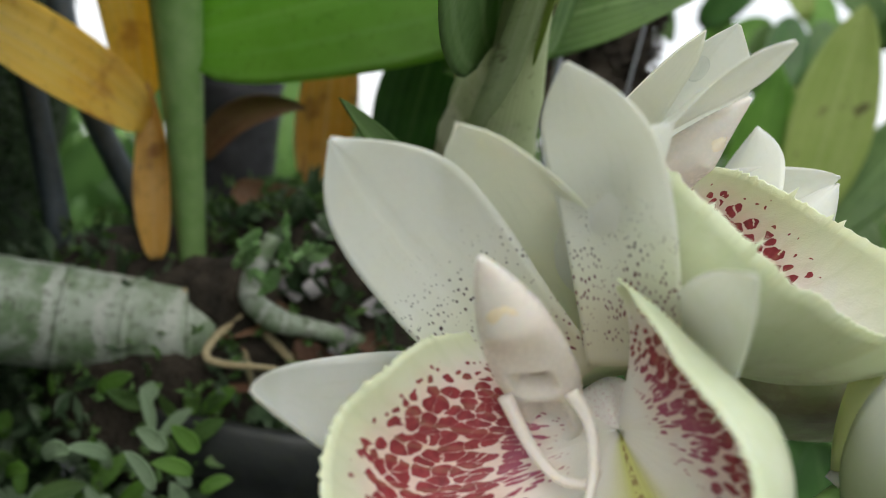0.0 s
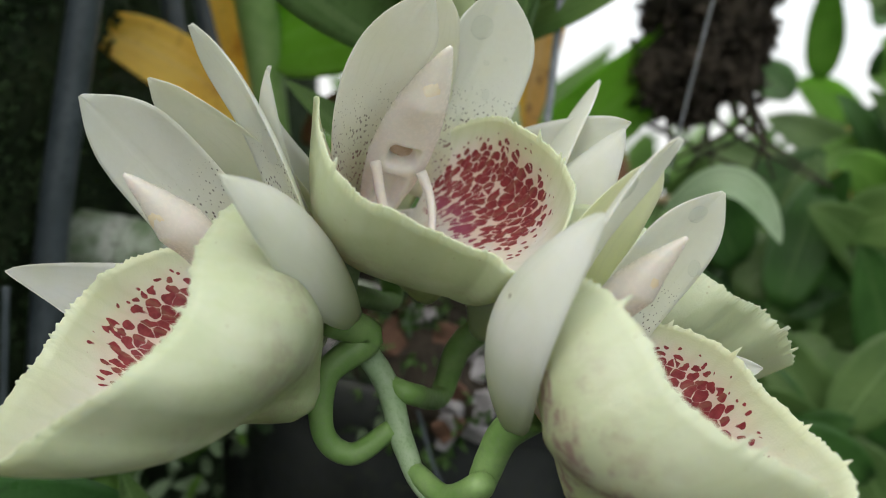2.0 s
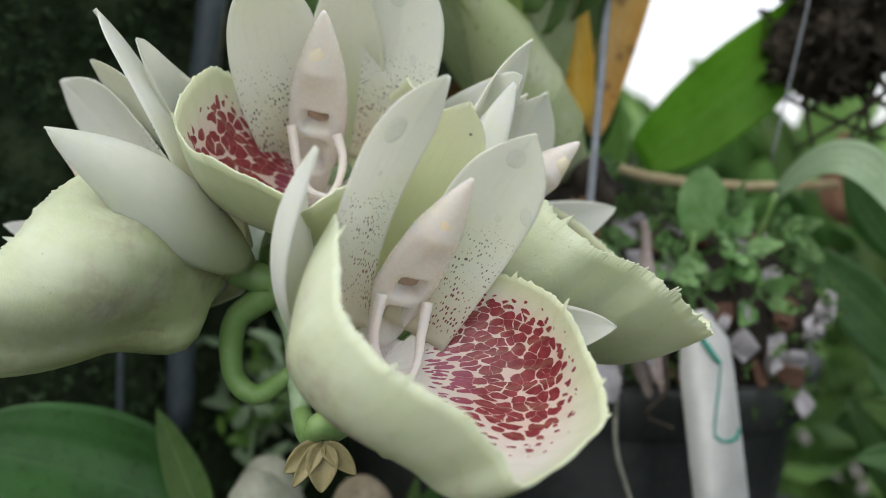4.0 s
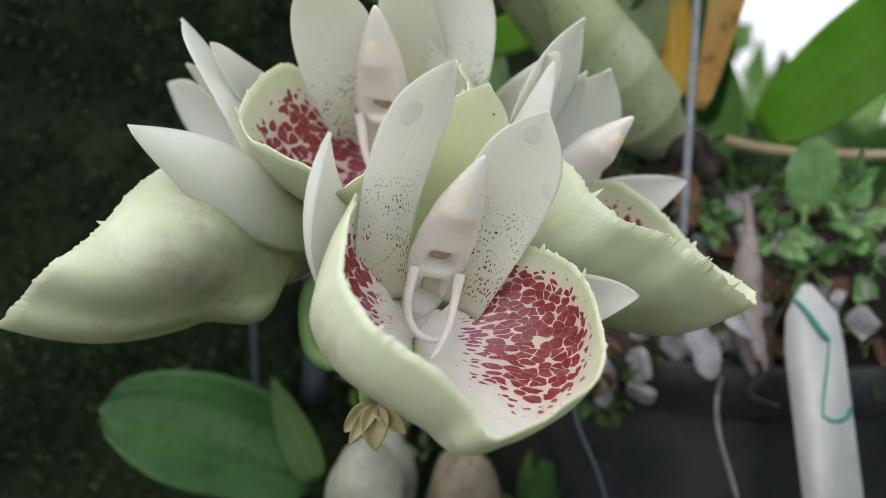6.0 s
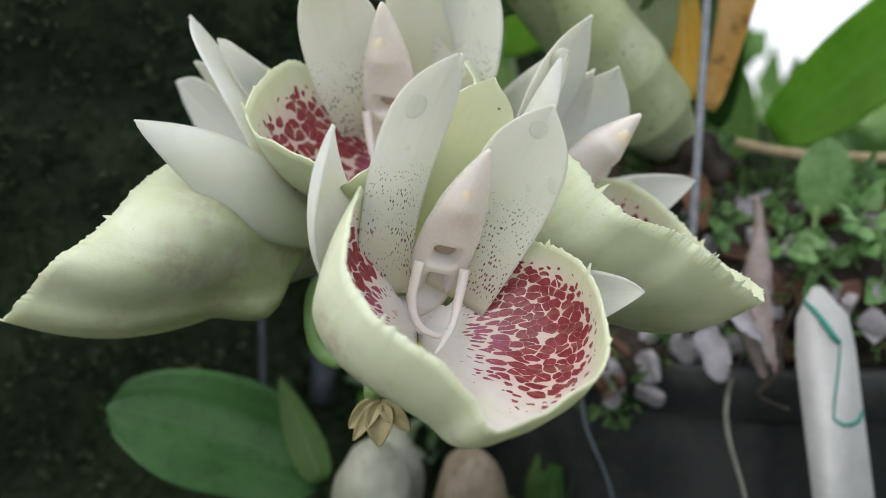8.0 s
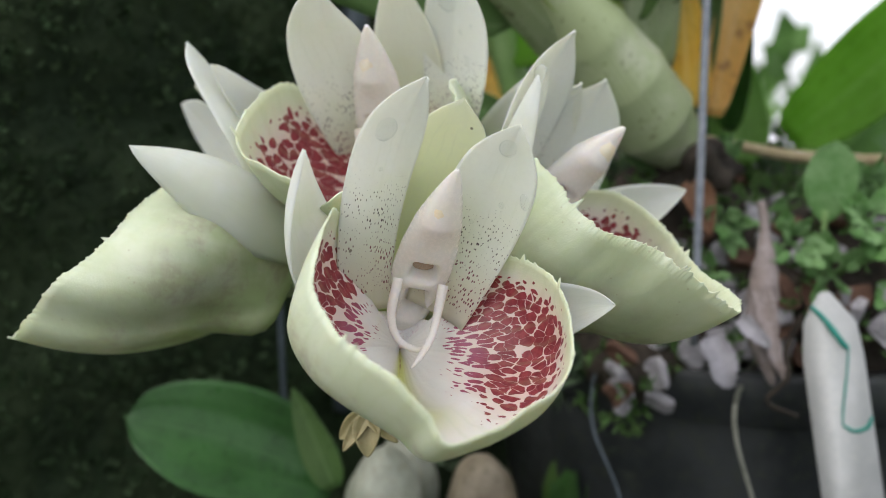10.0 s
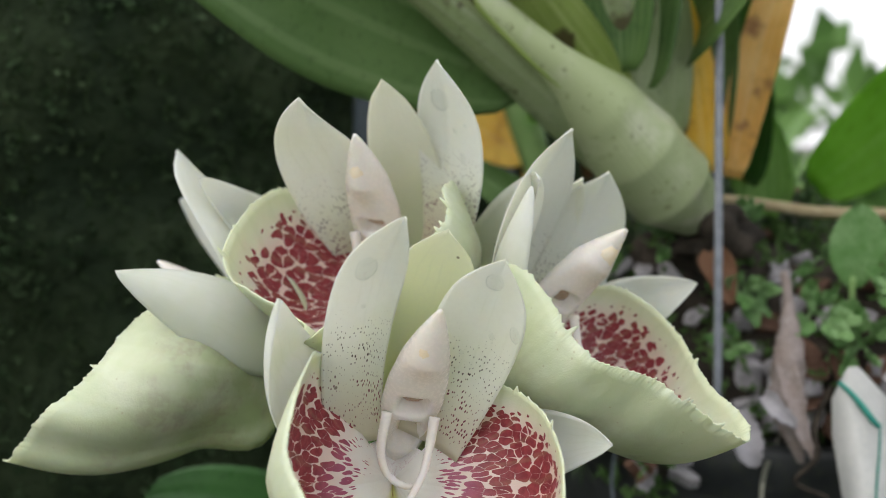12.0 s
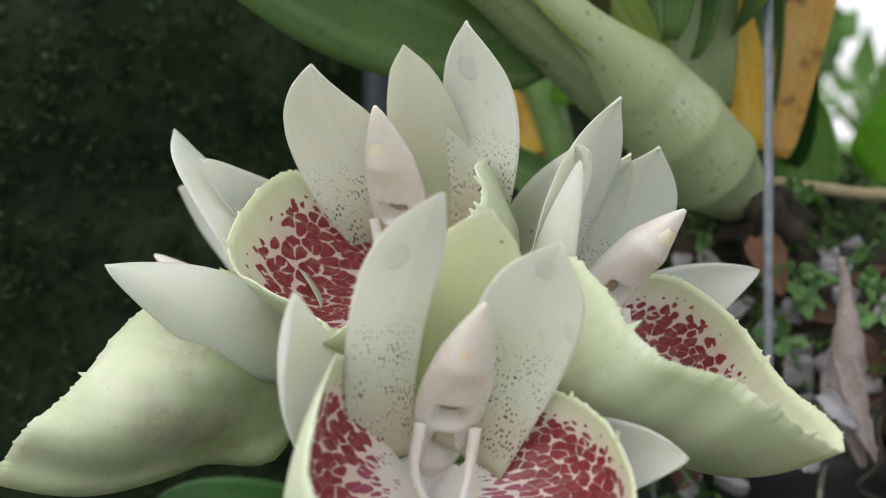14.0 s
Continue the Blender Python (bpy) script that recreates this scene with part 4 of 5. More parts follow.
for k, (b0, t0, hf, mt, lab) in enumerate((
        ((0.072, 0.274, 1.434), (0.081, 0.272, 1.419), 0.0040, PAPER, "torn pale papery scrap on the bark"),
        ((0.080, 0.276, 1.441), (0.092, 0.276, 1.434), 0.0022, PAPER, "torn pale papery scrap on the bark"))):
    ob = part("leaf_scrap", blade("leaf_scrap", b0, t0, hf, (0.7, -0.6, 0.25), (0.002, -0.003, 0.002), 0.5, 0.5, 0.5, 0.0005, 20, 11, 0.25, seed=300 + k, ragged=0.18, round_tip=0.45), mt)
    tagged(ob, lab, "leaf scrap", "scraps over the rim")

# plant label
tag = thing("plant_label", (0.0972, 0.2943, 1.4508), "white plastic plant label with a green scrawl", "plant label")
bm = bmesh.new()
TX, TZ = unit(v3((0.78, 0.60, 0.0))), unit(v3((0.26, -0.06, -0.96)))
TN = unit(np.cross(TX, TZ))
TX = unit(np.cross(TZ, TN))
outline = ((-0.002, 0.0), (0.002, 0.0), (0.0105, 0.010), (0.0115, 0.020), (0.0115, 0.13), (-0.0115, 0.13), (-0.0115, 0.020), (-0.0095, 0.009))
fa = [bm.verts.new(Vector(TX * x * 0.76 + TZ * z)) for x, z in outline]
f0 = bm.faces.new(fa)
ex = bmesh.ops.extrude_face_region(bm, geom=[f0])
for v in ex["geom"]:
    if isinstance(v, bmesh.types.BMVert):
        v.co -= Vector(TN * 0.0012)
bmesh.ops.recalc_face_normals(bm, faces=bm.faces[:])
bmesh.ops.bevel(bm, geom=bm.edges[:], offset=0.0003, segments=2, affect="EDGES")
lab = part("label_plate", bm, TAG, tag)
SGN = 1.0 if TN @ v3((0.13, -0.26, 0.05)) > 0 else -1.0
for pts, r in ((((-0.006, 0.004), (-0.001, 0.009), (0.004, 0.016), (0.006, 0.018)), 0.0011), (((0.006, 0.018), (0.004, 0.026), (0.001, 0.036), (0.000, 0.041)), 0.0004), (((0.0, 0.041), (0.004, 0.043), (0.009, 0.042), (0.011, 0.039)), 0.0007)):
    part("ink_stroke", tube("ink_stroke", [TX * x * 0.76 + TZ * z + TN * SGN * (0.0004 if SGN > 0 else 0.0013) for x, z in pts], [r * 0.6, r, r * 0.7], 20, 6, 0.1), INK, tag, "faded green ink mark")

# orchid plant: pseudobulb with leaves
plant = thing("orchid_plant", (0.060, 0.280, 1.495), "orchid plant with a fat green pseudobulb and long leaves, some yellowing", "orchid plant")
OP = v3((0.060, 0.280, 1.495))


def op(p):
    return v3(p) - OP


part("pseudobulb", tube("pseudobulb", [op(p) for p in ((0.048, 0.282, 1.494), (0.046, 0.270, 1.504), (0.046, 0.254, 1.518), (0.047, 0.238, 1.532), (0.047, 0.215, 1.548), (0.043, 0.165, 1.576), (0.036, 0.120, 1.592))], [0.009, 0.0148, 0.0145, 0.0112, 0.0066, 0.0040, 0.0020], 72, 40, 0.0, 2, (0.16, 0.32, 0.48, 0.66)), BULB, plant, "fat ringed green pseudobulb")
LEAVES = (
    ("leaf", (0.042, 0.222, 1.541), (0.020, 0.095, 1.594), 0.026, (0.80, -0.50, -0.25), (0.002, 0.004, 0.004), LEAF_BROAD, 0.12, "broad green leaf with pale ribs"),
    ("leaf", (0.049, 0.236, 1.536), (0.050, 0.160, 1.602), 0.011, (0.75, -0.45, 0.3), (0.0, -0.004, 0.004), LEAF_SPOTTED, 0.35, "yellow-green leaf with dark spots"),
    ("leaf", (0.054, 0.243, 1.540), (0.058, 0.225, 1.640), 0.010, (0.7, -0.6, 0.2), (0.0, 0.004, 0.0), LEAF, 0.5, "narrow upright green leaf"),
    ("leaf", (0.052, 0.252, 1.535), (0.052, 0.262, 1.650), 0.011, (0.7, -0.6, 0.2), (0.0, -0.004, 0.0), LEAF, 0.5, "narrow upright green leaf"),
    ("leaf", (0.044, 0.287, 1.510), (0.034, 0.284, 1.572), 0.0085, (0.75, -0.6, 0.1), (0.0, 0.0, 0.0), LEAF_ORANGE, 0.3, "yellow-orange dying leaf"),
    ("leaf", (0.050, 0.296, 1.505), (0.060, 0.326, 1.600), 0.0062, (0.75, -0.6, 0.1), (-0.003, -0.006, 0.012), LEAF_ORANGE, 0.3, "yellow-orange dying leaf"),
    ("leaf", (0.045, 0.292, 1.510), (0.045, 0.296, 1.600), 0.0055, (0.75, -0.6, 0.1), (0.0, 0.0, 0.0), LEAF, 0.4, "narrow upright green leaf"),
    # this leaf's sky light is put into its brighter green
    ("leaf", (0.0340, 0.361, 1.497), (0.106, 0.397, 1.586), 0.0150, (0.70, -0.65, 0.25), (0.006, 0.004, -0.008), LEAF_LIT, 0.2, "broad bright green pointed leaf"),
    ("leaf", (0.026, 0.342, 1.486), (0.020, 0.344, 1.531), 0.0105, (0.70, -0.65, 0.25), (0.0, 0.0, 0.0), LEAF_BRIGHT, 0.25, "bright green pointed leaf"),
    ("leaf", (0.045, 0.250, 1.480), (0.005, 0.205, 1.520), 0.006, (0.8, -0.5, 0.2), (0.0, 0.0, 0.0), LEAF, 0.4, "narrow green leaf"),
)
for nm, b, tp, hf, fc, bw, mt, cp, lb in LEAVES:
    part(nm, blade(nm, op(b), op(tp), hf, fc, bw, cp, 0.45, 0.4, 0.0008, 34, 21, seed=len(bpy.data.objects), wave=0.06), mt, plant, lb)
for k, (b0, t0, hf, mt) in enumerate((((0.049, 0.262, 1.512), (0.046, 0.150, 1.580), 0.0085, SHEATH), ((0.050, 0.256, 1.520), (0.058, 0.180, 1.588), 0.0085, LEAF_SPOTTED), ((0.049, 0.258, 1.520), (0.064, 0.222, 1.605), 0.0100, SHEATH), ((0.048, 0.264, 1.518), (0.060, 0.252, 1.600), 0.0090, SHEATH), ((0.052, 0.280, 1.508), (0.050, 0.270, 1.570), 0.0070, LEAF_YELLOW))):
    part("leaf_sheath", blade("leaf_sheath", op(b0), op(t0), hf, (-0.75, 0.5, -0.15), (0.003, 0, 0.004), 0.75, 0.22, 0.75, 0.0012, 34, 19, 0.03, seed=70 + k, round_tip=0.6), mt, plant, "pale folded leaf base clasping the bulb")
# dark lump, added only to cover the pseudobulb's rounded end
part("bulb_end_cover", blob("bulb_end_cover", op((0.051, 0.286, 1.487)), (0.014, 0.013, 0.010), 6, 0.3, 18, 24), BARK, plant, "dark lump added to hide the round end of the bulb")
part("aerial_root", tube("aerial_root", [op(p) for p in ((0.036, 0.300, 1.497), (0.045, 0.318, 1.494), (0.055, 0.340, 1.490), (0.075, 0.372, 1.489), (0.100, 0.410, 1.492))], [0.0022, 0.0020, 0.0022, 0.0020, 0.0018], 40, 10, 0.06), ROOT, plant, "long tan aerial root")
part("dry_sheath", blade("dry_sheath", op((0.058, 0.276, 1.484)), op((0.064, 0.280, 1.466)), 0.0045, (0.8, -0.5, 0.2), (0, 0, 0), 0.5, 0.4, 0.5, 0.0006, 20, 11, 0.12, seed=9), LEAF_BROWN, plant, "dry brown sheath")

# support wires
for nm, pts, r, lb in (("support_wire", ((0.0655, 0.2690, 1.75), (0.0660, 0.2700, 1.60), (0.0665, 0.2705, 1.52), (0.0655, 0.2725, 1.43)), 0.0013, "grey support wire standing upright beside the pseudobulb"),
                       ("support_wire", ((0.130, 0.330, 1.75), (0.112, 0.332, 1.60), (0.100, 0.334, 1.50)), 0.0004, "thin slanting grey wire by the leaves")):
    ob = part(nm, tube(nm, pts, [r, r], 20, 10), WIRE)
    tagged(ob, lb, "wire", "support wires")


def sprig(at, n, size, seed, mat, label, tilt=(0.6, -0.6, 0.4), name="fern_sprig"):
    """A small tuft of lobed fronds."""
    top = thing(name, at, label, "small plant", "small plants on the bark")
    rnd = random.Random(seed)
    for k in range(n):
        d = unit(v3(tilt) + v3([rnd.uniform(-1, 1) for _ in range(3)]))
        f = unit(v3((0.7, -0.6, 0.3)) + v3([rnd.uniform(-0.5, 0.5) for _ in range(3)]))
        stalk = d * size * 0.5
        part("stalk", tube("stalk", [(0, 0, 0), stalk * 0.5 + v3((0, 0, size * 0.1)), stalk], [size * 0.05, size * 0.04], 8, 6), mat, top)
        ln = size * rnd.uniform(0.7, 1.1)
        sd = unit(np.cross(d, f))
        bm = bmesh.new()
        for q in range(7):
            s = (q + 1) // 2 / 3.6 if q else 1.0
            way = d if q == 0 else unit(d * 0.7 + sd * (1 if q % 2 else -1) + f * rnd.uniform(-0.3, 0.3))
            root = stalk + d * ln * (0.55 if q == 0 else 0.75 * s - 0.15)
            lobe = blade("frond", root, root + way * ln * (0.5 if q == 0 else 0.52 - 0.22 * s), ln * 0.15, f, (0, 0, 0), 0.2, 0.55, 0.5, 0.0003, 8, 5, 0.12, 0.5, seed * 31 + k * 7 + q, 0.0, 0.0, 0.10)
            bm.from_mesh(lobe)
            bpy.data.meshes.remove(lobe)
        part("frond", bm, mat, top)
    return top


for k, (at, n, size) in enumerate((((0.0605, 0.290, 1.4700), 7, 0.010), ((0.079, 0.300, 1.463), 7, 0.011), ((0.095, 0.320, 1.468), 8, 0.013), ((0.088, 0.312, 1.452), 7, 0.011), ((0.062, 0.283, 1.452), 5, 0.008),
                                   ((0.035, 0.284, 1.484), 5, 0.009), ((-0.008, 0.262, 1.474), 6, 0.011), ((-0.025, 0.262, 1.470), 5, 0.010), ((0.100, 0.345, 1.475), 8, 0.014), ((0.070, 0.318, 1.478), 7, 0.010), ((0.086, 0.334, 1.478), 7, 0.011), ((0.102, 0.328, 1.452), 7, 0.011), ((0.050, 0.300, 1.488), 6, 0.009))):
    sprig(at, n, size, 40 + k, FERN, "small bright green fern sprig on the bark")
single = thing("seedling", (0.0842, 0.3125, 1.4700), "seedling with one rounded green leaf on the mound", "small plant", "small plants on the bark")
part("leaf", blade("leaf", (0, 0, 0.0), (0.001, 0.002, 0.027), 0.0085, (0.7, -0.65, 0.2), (0, 0, 0), 0.15, 0.55, 0.1, 0.0006, 22, 13, 0.04, 0.6, 3), FERN, single)
part("stalk", tube("stalk", [(0, 0, -0.02), (0, 0, -0.008), (0, 0, 0.004)], [0.0012, 0.0010], 8, 8), STEM, single)
husk = thing("dry_husk", (0.079, 0.287, 1.462), "dry grey-mauve papery husk leaning on the bark", "dry husk")
part("husk_body", tube("husk_body", [(-0.001, 0, 0.016), (0.001, 0, 0.006), (0.003, -0.002, -0.010), (0.004, -0.003, -0.026), (0.009, -0.003, -0.042)], [0.0012, 0.0016, 0.0046, 0.0052, 0.0010], 40, 14, 0.16, 3), HUSK, husk)
part("husk_strip", blade("husk_strip", (0.002, -0.005, -0.008), (0.014, -0.004, -0.040), 0.0024, (0.7, -0.65, 0.2), (0.003, -0.004, 0), 0.7, 0.4, 0.4, 0.0004, 20, 9, 0.3, seed=3, ragged=0.2), HUSK, husk, "torn papery strip")

# older canes and leaves beside the pot
cane = thing("old_cane", (-0.080, 0.284, 1.443), "old grey-green ringed cane lying level against the mound", "pseudobulb")
CN = v3((-0.080, 0.284, 1.443))
CPTS = ((-0.165, 0.235, 1.454), (-0.112, 0.270, 1.447), (-0.075, 0.284, 1.443), (-0.040, 0.284, 1.444), (-0.025, 0.288, 1.447))
CP = [v3(p) - CN for p in CPTS]
part("cane_body", tube("cane_body", CP, [0.0155, 0.0170, 0.0168, 0.0145, 0.0085], 70, 30, 0.012, 4), BULB_GREY, cane)
line = smooth_path(CP, 101)
rad = np.interp(np.linspace(0, 1, 101), np.linspace(0, 1, 5), [0.0155, 0.0170, 0.0168, 0.0145, 0.0085])
for k in (30, 46, 62, 76, 88):
    part("node_ring", tube("node_ring", [line[k - 1], line[k], line[k + 1]], [rad[k] * 1.0, rad[k] * 1.045, rad[k] * 1.0], 7, 30, 0.01, k), BULB_GREY, cane, "pale leaf-scar ring")
for k, d in ((80, -1), (84, 1)):
    part("dead_sheath", blade("dead_sheath", line[k] + v3((0, -0.006, 0.006 * d)), line[k] + v3((0.030, -0.004, 0.012 * d - 0.004)), 0.006, (0.1, -1, 0.3), (0, -0.003, 0), 0.5, 0.4, 0.6, 0.0005, 18, 9, 0.15, seed=k), LEAF_BROWN, cane, "torn brown sheath")
# Stand-in for a dark gap behind the shoots, placed to fit the camera's view.
post = part("post", tube("post", ((-0.055, 0.412, 1.41), (-0.056, 0.410, 1.47), (-0.056, 0.409, 1.53), (-0.057, 0.408, 1.566)), [0.022, 0.021, 0.021, 0.019], 60, 28, 0.035, 9), POST)
tagged(post, "dark post added to fill a dark gap behind the shoots", "post")

rootb = thing("root_clump", (-0.028, 0.288, 1.455), "tangle of dark roots and dead sheaths on the mound", "roots")
part("clump", blob("clump", (0, 0, 0), (0.020, 0.014, 0.016), 4, 0.35, 18, 24), BARK, rootb, "dark fibrous lump")
rnd = random.Random(5)
for k in range(9):
    p0 = v3((rnd.uniform(-0.015, 0.015), rnd.uniform(-0.012, 0.0), rnd.uniform(-0.012, 0.012)))
    p1 = p0 + v3((rnd.uniform(-0.012, 0.020), rnd.uniform(-0.014, 0.0), rnd.uniform(-0.022, 0.006)))
    p2 = p1 + v3((rnd.uniform(-0.012, 0.024), rnd.uniform(-0.006, 0.006), rnd.uniform(-0.022, 0.006)))
    part("root", tube("root", [p0, p1, p2], [0.0016, 0.0013, 0.0009], 18, 8, 0.08, k), ROOT if k % 2 else BULB_GREY, rootb)
part("root", tube("root", [v3(p) - v3((-0.028, 0.288, 1.455)) for p in ((-0.016, 0.280, 1.478), (-0.021, 0.274, 1.461), (-0.012, 0.272, 1.453), (0.001, 0.273, 1.451), (0.024, 0.276, 1.447))], [0.0030, 0.0036, 0.0042, 0.0030, 0.0028], 34, 12, 0.06, 77), BULB_GREY, rootb, "green-grey knotted root")
back = thing("leafy_shoot", (-0.040, 0.248, 1.470), "leafy shoot with green, yellow and dead brown leaves", "orchid shoot")
BK = v3((-0.040, 0.248, 1.470))
back.location, back.scale = (-0.0494, 0.2937, 1.4642), (1.18, 1.18, 1.18)
part("shoot_stem", tube("shoot_stem", [v3(p) - BK for p in ((-0.034, 0.252, 1.460), (-0.038, 0.248, 1.490), (-0.042, 0.240, 1.525), (-0.046, 0.232, 1.56))], [0.0034, 0.0044, 0.0062, 0.0080], 30, 14), STEM, back, "soft green stem")
for b, tp, hf, fc, bw, mt, cp, lb in (
    ((-0.052, 0.249, 1.508), (-0.105, 0.222, 1.532), 0.0105, (0.1, -0.8, 0.55), (-0.004, -0.004, 0.010), LEAF_YELLOW, 0.25, "yellow dying leaf"),
    ((-0.055, 0.255, 1.515), (-0.075, 0.242, 1.585), 0.0075, (0.3, -0.9, 0.1), (0.004, 0, 0.0), LEAF_YELLOW, 0.3, "yellow dying leaf"),
    ((-0.046, 0.250, 1.470), (-0.053, 0.250, 1.520), 0.0045, (0.2, -1, 0.1), (0, 0, 0), LEAF_ORANGE, 0.3, "tan dying sheath"),
    # both greens below are raised to look lit from behind
    ((-0.042, 0.240, 1.532), (0.085, 0.236, 1.580), 0.0210, (0.1, -0.85, 0.15), (0.0, 0.0, 0.002), LEAF_LIT, 0.12, "wide bright green leaf"),
    ((-0.042, 0.236, 1.540), (-0.050, 0.225, 1.640), 0.012, (0.3, -0.9, 0.1), (0.0, 0, 0.0), LEAF_LIT, 0.4, "upright green leaf"),
    ((-0.004, 0.284, 1.492), (-0.003, 0.278, 1.560), 0.0085, (0.1, -1, 0.0), (-0.003, 0, 0.0), LEAF_ORANGE, 0.3, "yellow-orange dying leaf"),
    ((-0.040, 0.268, 1.500), (-0.010, 0.268, 1.519), 0.0045, (0.1, -1, 0.3), (-0.006, 0, 0.010), LEAF_BROWN, 0.5, "curled dry brown leaf"),
    ((-0.030, 0.272, 1.492), (0.006, 0.276, 1.490), 0.0055, (0.1, -1, 0.4), (0, 0, -0.006), LEAF_BROWN, 0.4, "curled dry brown leaf"),
    ((0.020, 0.285, 1.500), (0.030, 0.270, 1.570), 0.012, (0.1, -0.9, 0.1), (0, 0, 0), LEAF_DARK, 0.4, "dark green leaf"),
    ((0.028, 0.240, 1.535), (0.098, 0.214, 1.562), 0.011, (0.1, -0.8, 0.4), (0.0, 0.0, 0.006), LEAF, 0.2, "glossy green leaf"),
):
    part("leaf", blade("leaf", v3(b) - BK, v3(tp) - BK, hf, fc, bw, cp, 0.45, 0.35, 0.0007, 30, 17, seed=len(bpy.data.objects), wave=0.08), mt, back, lb)

# lower leaf and pale bulbs below the flowers
low = thing("young_shoot", (0.010, 0.185, 1.350), "young shoot with one broad green leaf and pale bulbs", "orchid shoot")
LW = v3((0.010, 0.185, 1.350))
part("leaf", blade("leaf", v3((0.000, 0.172, 1.382)) - LW, v3((-0.030, 0.112, 1.408)) - LW, 0.0175, (0.75, -0.45, 0.45), (0, 0, 0.006), 0.3, 0.55, 0.3, 0.0008, 28, 17, 0.05, 0.5, 5), LEAF_DEEP, low, "broad glossy green leaf")
part("leaf", blade("leaf", v3((0.004, 0.170, 1.382)) - LW, v3((-0.006, 0.160, 1.416)) - LW, 0.005, (0.75, -0.45, 0.3), (0, 0, 0), 0.4, 0.4, 0.4, 0.0006, 18, 11, seed=2), LEAF, low, "narrow green leaf")
for c, rr in (((0.012, 0.184, 1.372), (0.013, 0.013, 0.024)), ((0.030, 0.212, 1.368), (0.013, 0.013, 0.026)), ((-0.010, 0.205, 1.366), (0.013, 0.013, 0.022))):
    part("bulb", blob("bulb", v3(c) - LW, rr, int(c[0] * 1000), 0.05, 18, 22), BULB_BROWN if c[0] == 0.030 else BULB_PALE, low, "smooth swollen pseudobulb")

# blue-grey plastic strips hanging behind the shoot
for pts, r in ((((-0.120, 0.310, 1.64), (-0.098, 0.318, 1.53), (-0.054, 0.325, 1.450), (-0.050, 0.328, 1.40)), 0.0045), (((-0.128, 0.300, 1.62), (-0.110, 0.308, 1.53), (-0.092, 0.315, 1.450), (-0.088, 0.318, 1.40)), 0.0045), (((-0.091, 0.233, 1.62), (-0.093, 0.232, 1.543), (-0.097, 0.227, 1.463), (-0.098, 0.226, 1.37)), 0.0058), (((-0.072, 0.184, 1.45), (-0.071, 0.184, 1.41), (-0.070, 0.184, 1.36), (-0.069, 0.184, 1.28)), 0.0012)):
    ob = part("hanging_strip", tube("hanging_strip", pts, [r, r], 24, 10), STRIP)
    tagged(ob, "blue-grey plastic strip hanging behind the plants", "plastic strip", "hanging strips")

# hanging root ball and far leaves
hang = thing("root_ball", (0.100, 0.395, 1.570), "dark hanging root ball with trailing roots", "root ball")
ball_me = blob("ball", (0, 0, 0), (0.022, 0.022, 0.036), 12, 0.45, 40, 48)
ball_v = [v.co.copy() for v in ball_me.vertices]
part("ball", ball_me, BARK, hang)
part("fibre_tuft", tufts("fibre_tuft", ball_v, [unit(v3(v) + v3((0, 0, -0.008))) for v in ball_v], 0.0055, 2600, 17, 0.004, 4), BARK, hang, "fine dark root fibres")
rnd = random.Random(8)
for k in range(10):
    a = rnd.uniform(0, 6.28)
    p = v3((0.018 * math.cos(a), 0.018 * math.sin(a), -0.02))
    part("root", tube("root", [p, p + v3((rnd.uniform(-0.02, 0.03), rnd.uniform(-0.01, 0.01), -0.02)), p + v3((rnd.uniform(-0.03, 0.05), 0, -0.045))], [0.0016, 0.0012, 0.0006], 16, 7, 0.1, k), BARK, hang)
part("hanger", tube("hanger", [(0, 0, 0.03), (0.03, 0.01, 0.08), (0.09, 0.02, 0.16)], [0.002, 0.002], 14, 8), WIRE, hang)


def bush(at, n, size, spread, seed, mats, label):
    top = thing("leafy_plant", at, label, "plant", "plants behind")
    rnd = random.Random(seed)
    for k in range(n):
        b = v3([rnd.uniform(-1, 1) * spread * 0.35 for _ in range(3)])
        d = unit(v3((rnd.uniform(-1, 1), rnd.uniform(-0.6, 0.6), rnd.uniform(0.1, 1.1))))
        part("leaf", blade("leaf", b, b + d * size * rnd.uniform(0.7, 1.3), size * rnd.uniform(0.14, 0.24), (rnd.uniform(-0.3, 0.3), -1, rnd.uniform(0, 0.6)), (0, 0, size * rnd.uniform(0.0, 0.3)), 0.2, 0.45, 0.3, 0.0006, 14, 7, 0.05, seed=k + seed), mats[k % len(mats)], top)
    return top


bush((0.150, 0.440, 1.455), 12, 0.060, 0.10, 3, (LEAF, LEAF_DARK, LEAF_DARK), "blurred green leafy plant behind the flowers")
bush((0.225, 0.480, 1.465), 10, 0.060, 0.10, 4, (LEAF, LEAF_BRIGHT, BULB_LEAF), "blurred mid-green leafy plant behind the flowers")
bush((0.300, 0.520, 1.450), 14, 0.080, 0.12, 5, (LEAF, LEAF_ORANGE, LEAF_BRIGHT, LEAF), "mixed green plant behind the flowers")
bush((0.250, 0.620, 1.520), 30, 0.065, 0.22, 13, (LEAF_BRIGHT, LEAF_LIT, LEAF, LEAF_SPOTTED, LEAF_ORANGE), "sunlit green leafy plant further back")
bush((0.370, 0.600, 1.500), 30, 0.070, 0.24, 14, (LEAF_BRIGHT, LEAF, LEAF_BROWN, LEAF_LIT), "green leafy plant further back")
bush((0.080, 0.640, 1.425), 26, 0.060, 0.20, 15, (LEAF, LEAF_DARK, LEAF_BROWN), "green leafy plant further back")
bush((0.180, 0.420, 1.390), 18, 0.060, 0.12, 7, (LEAF_DARK, LEAF_DARK, LEAF), "low dark leafy plant behind the flowers")
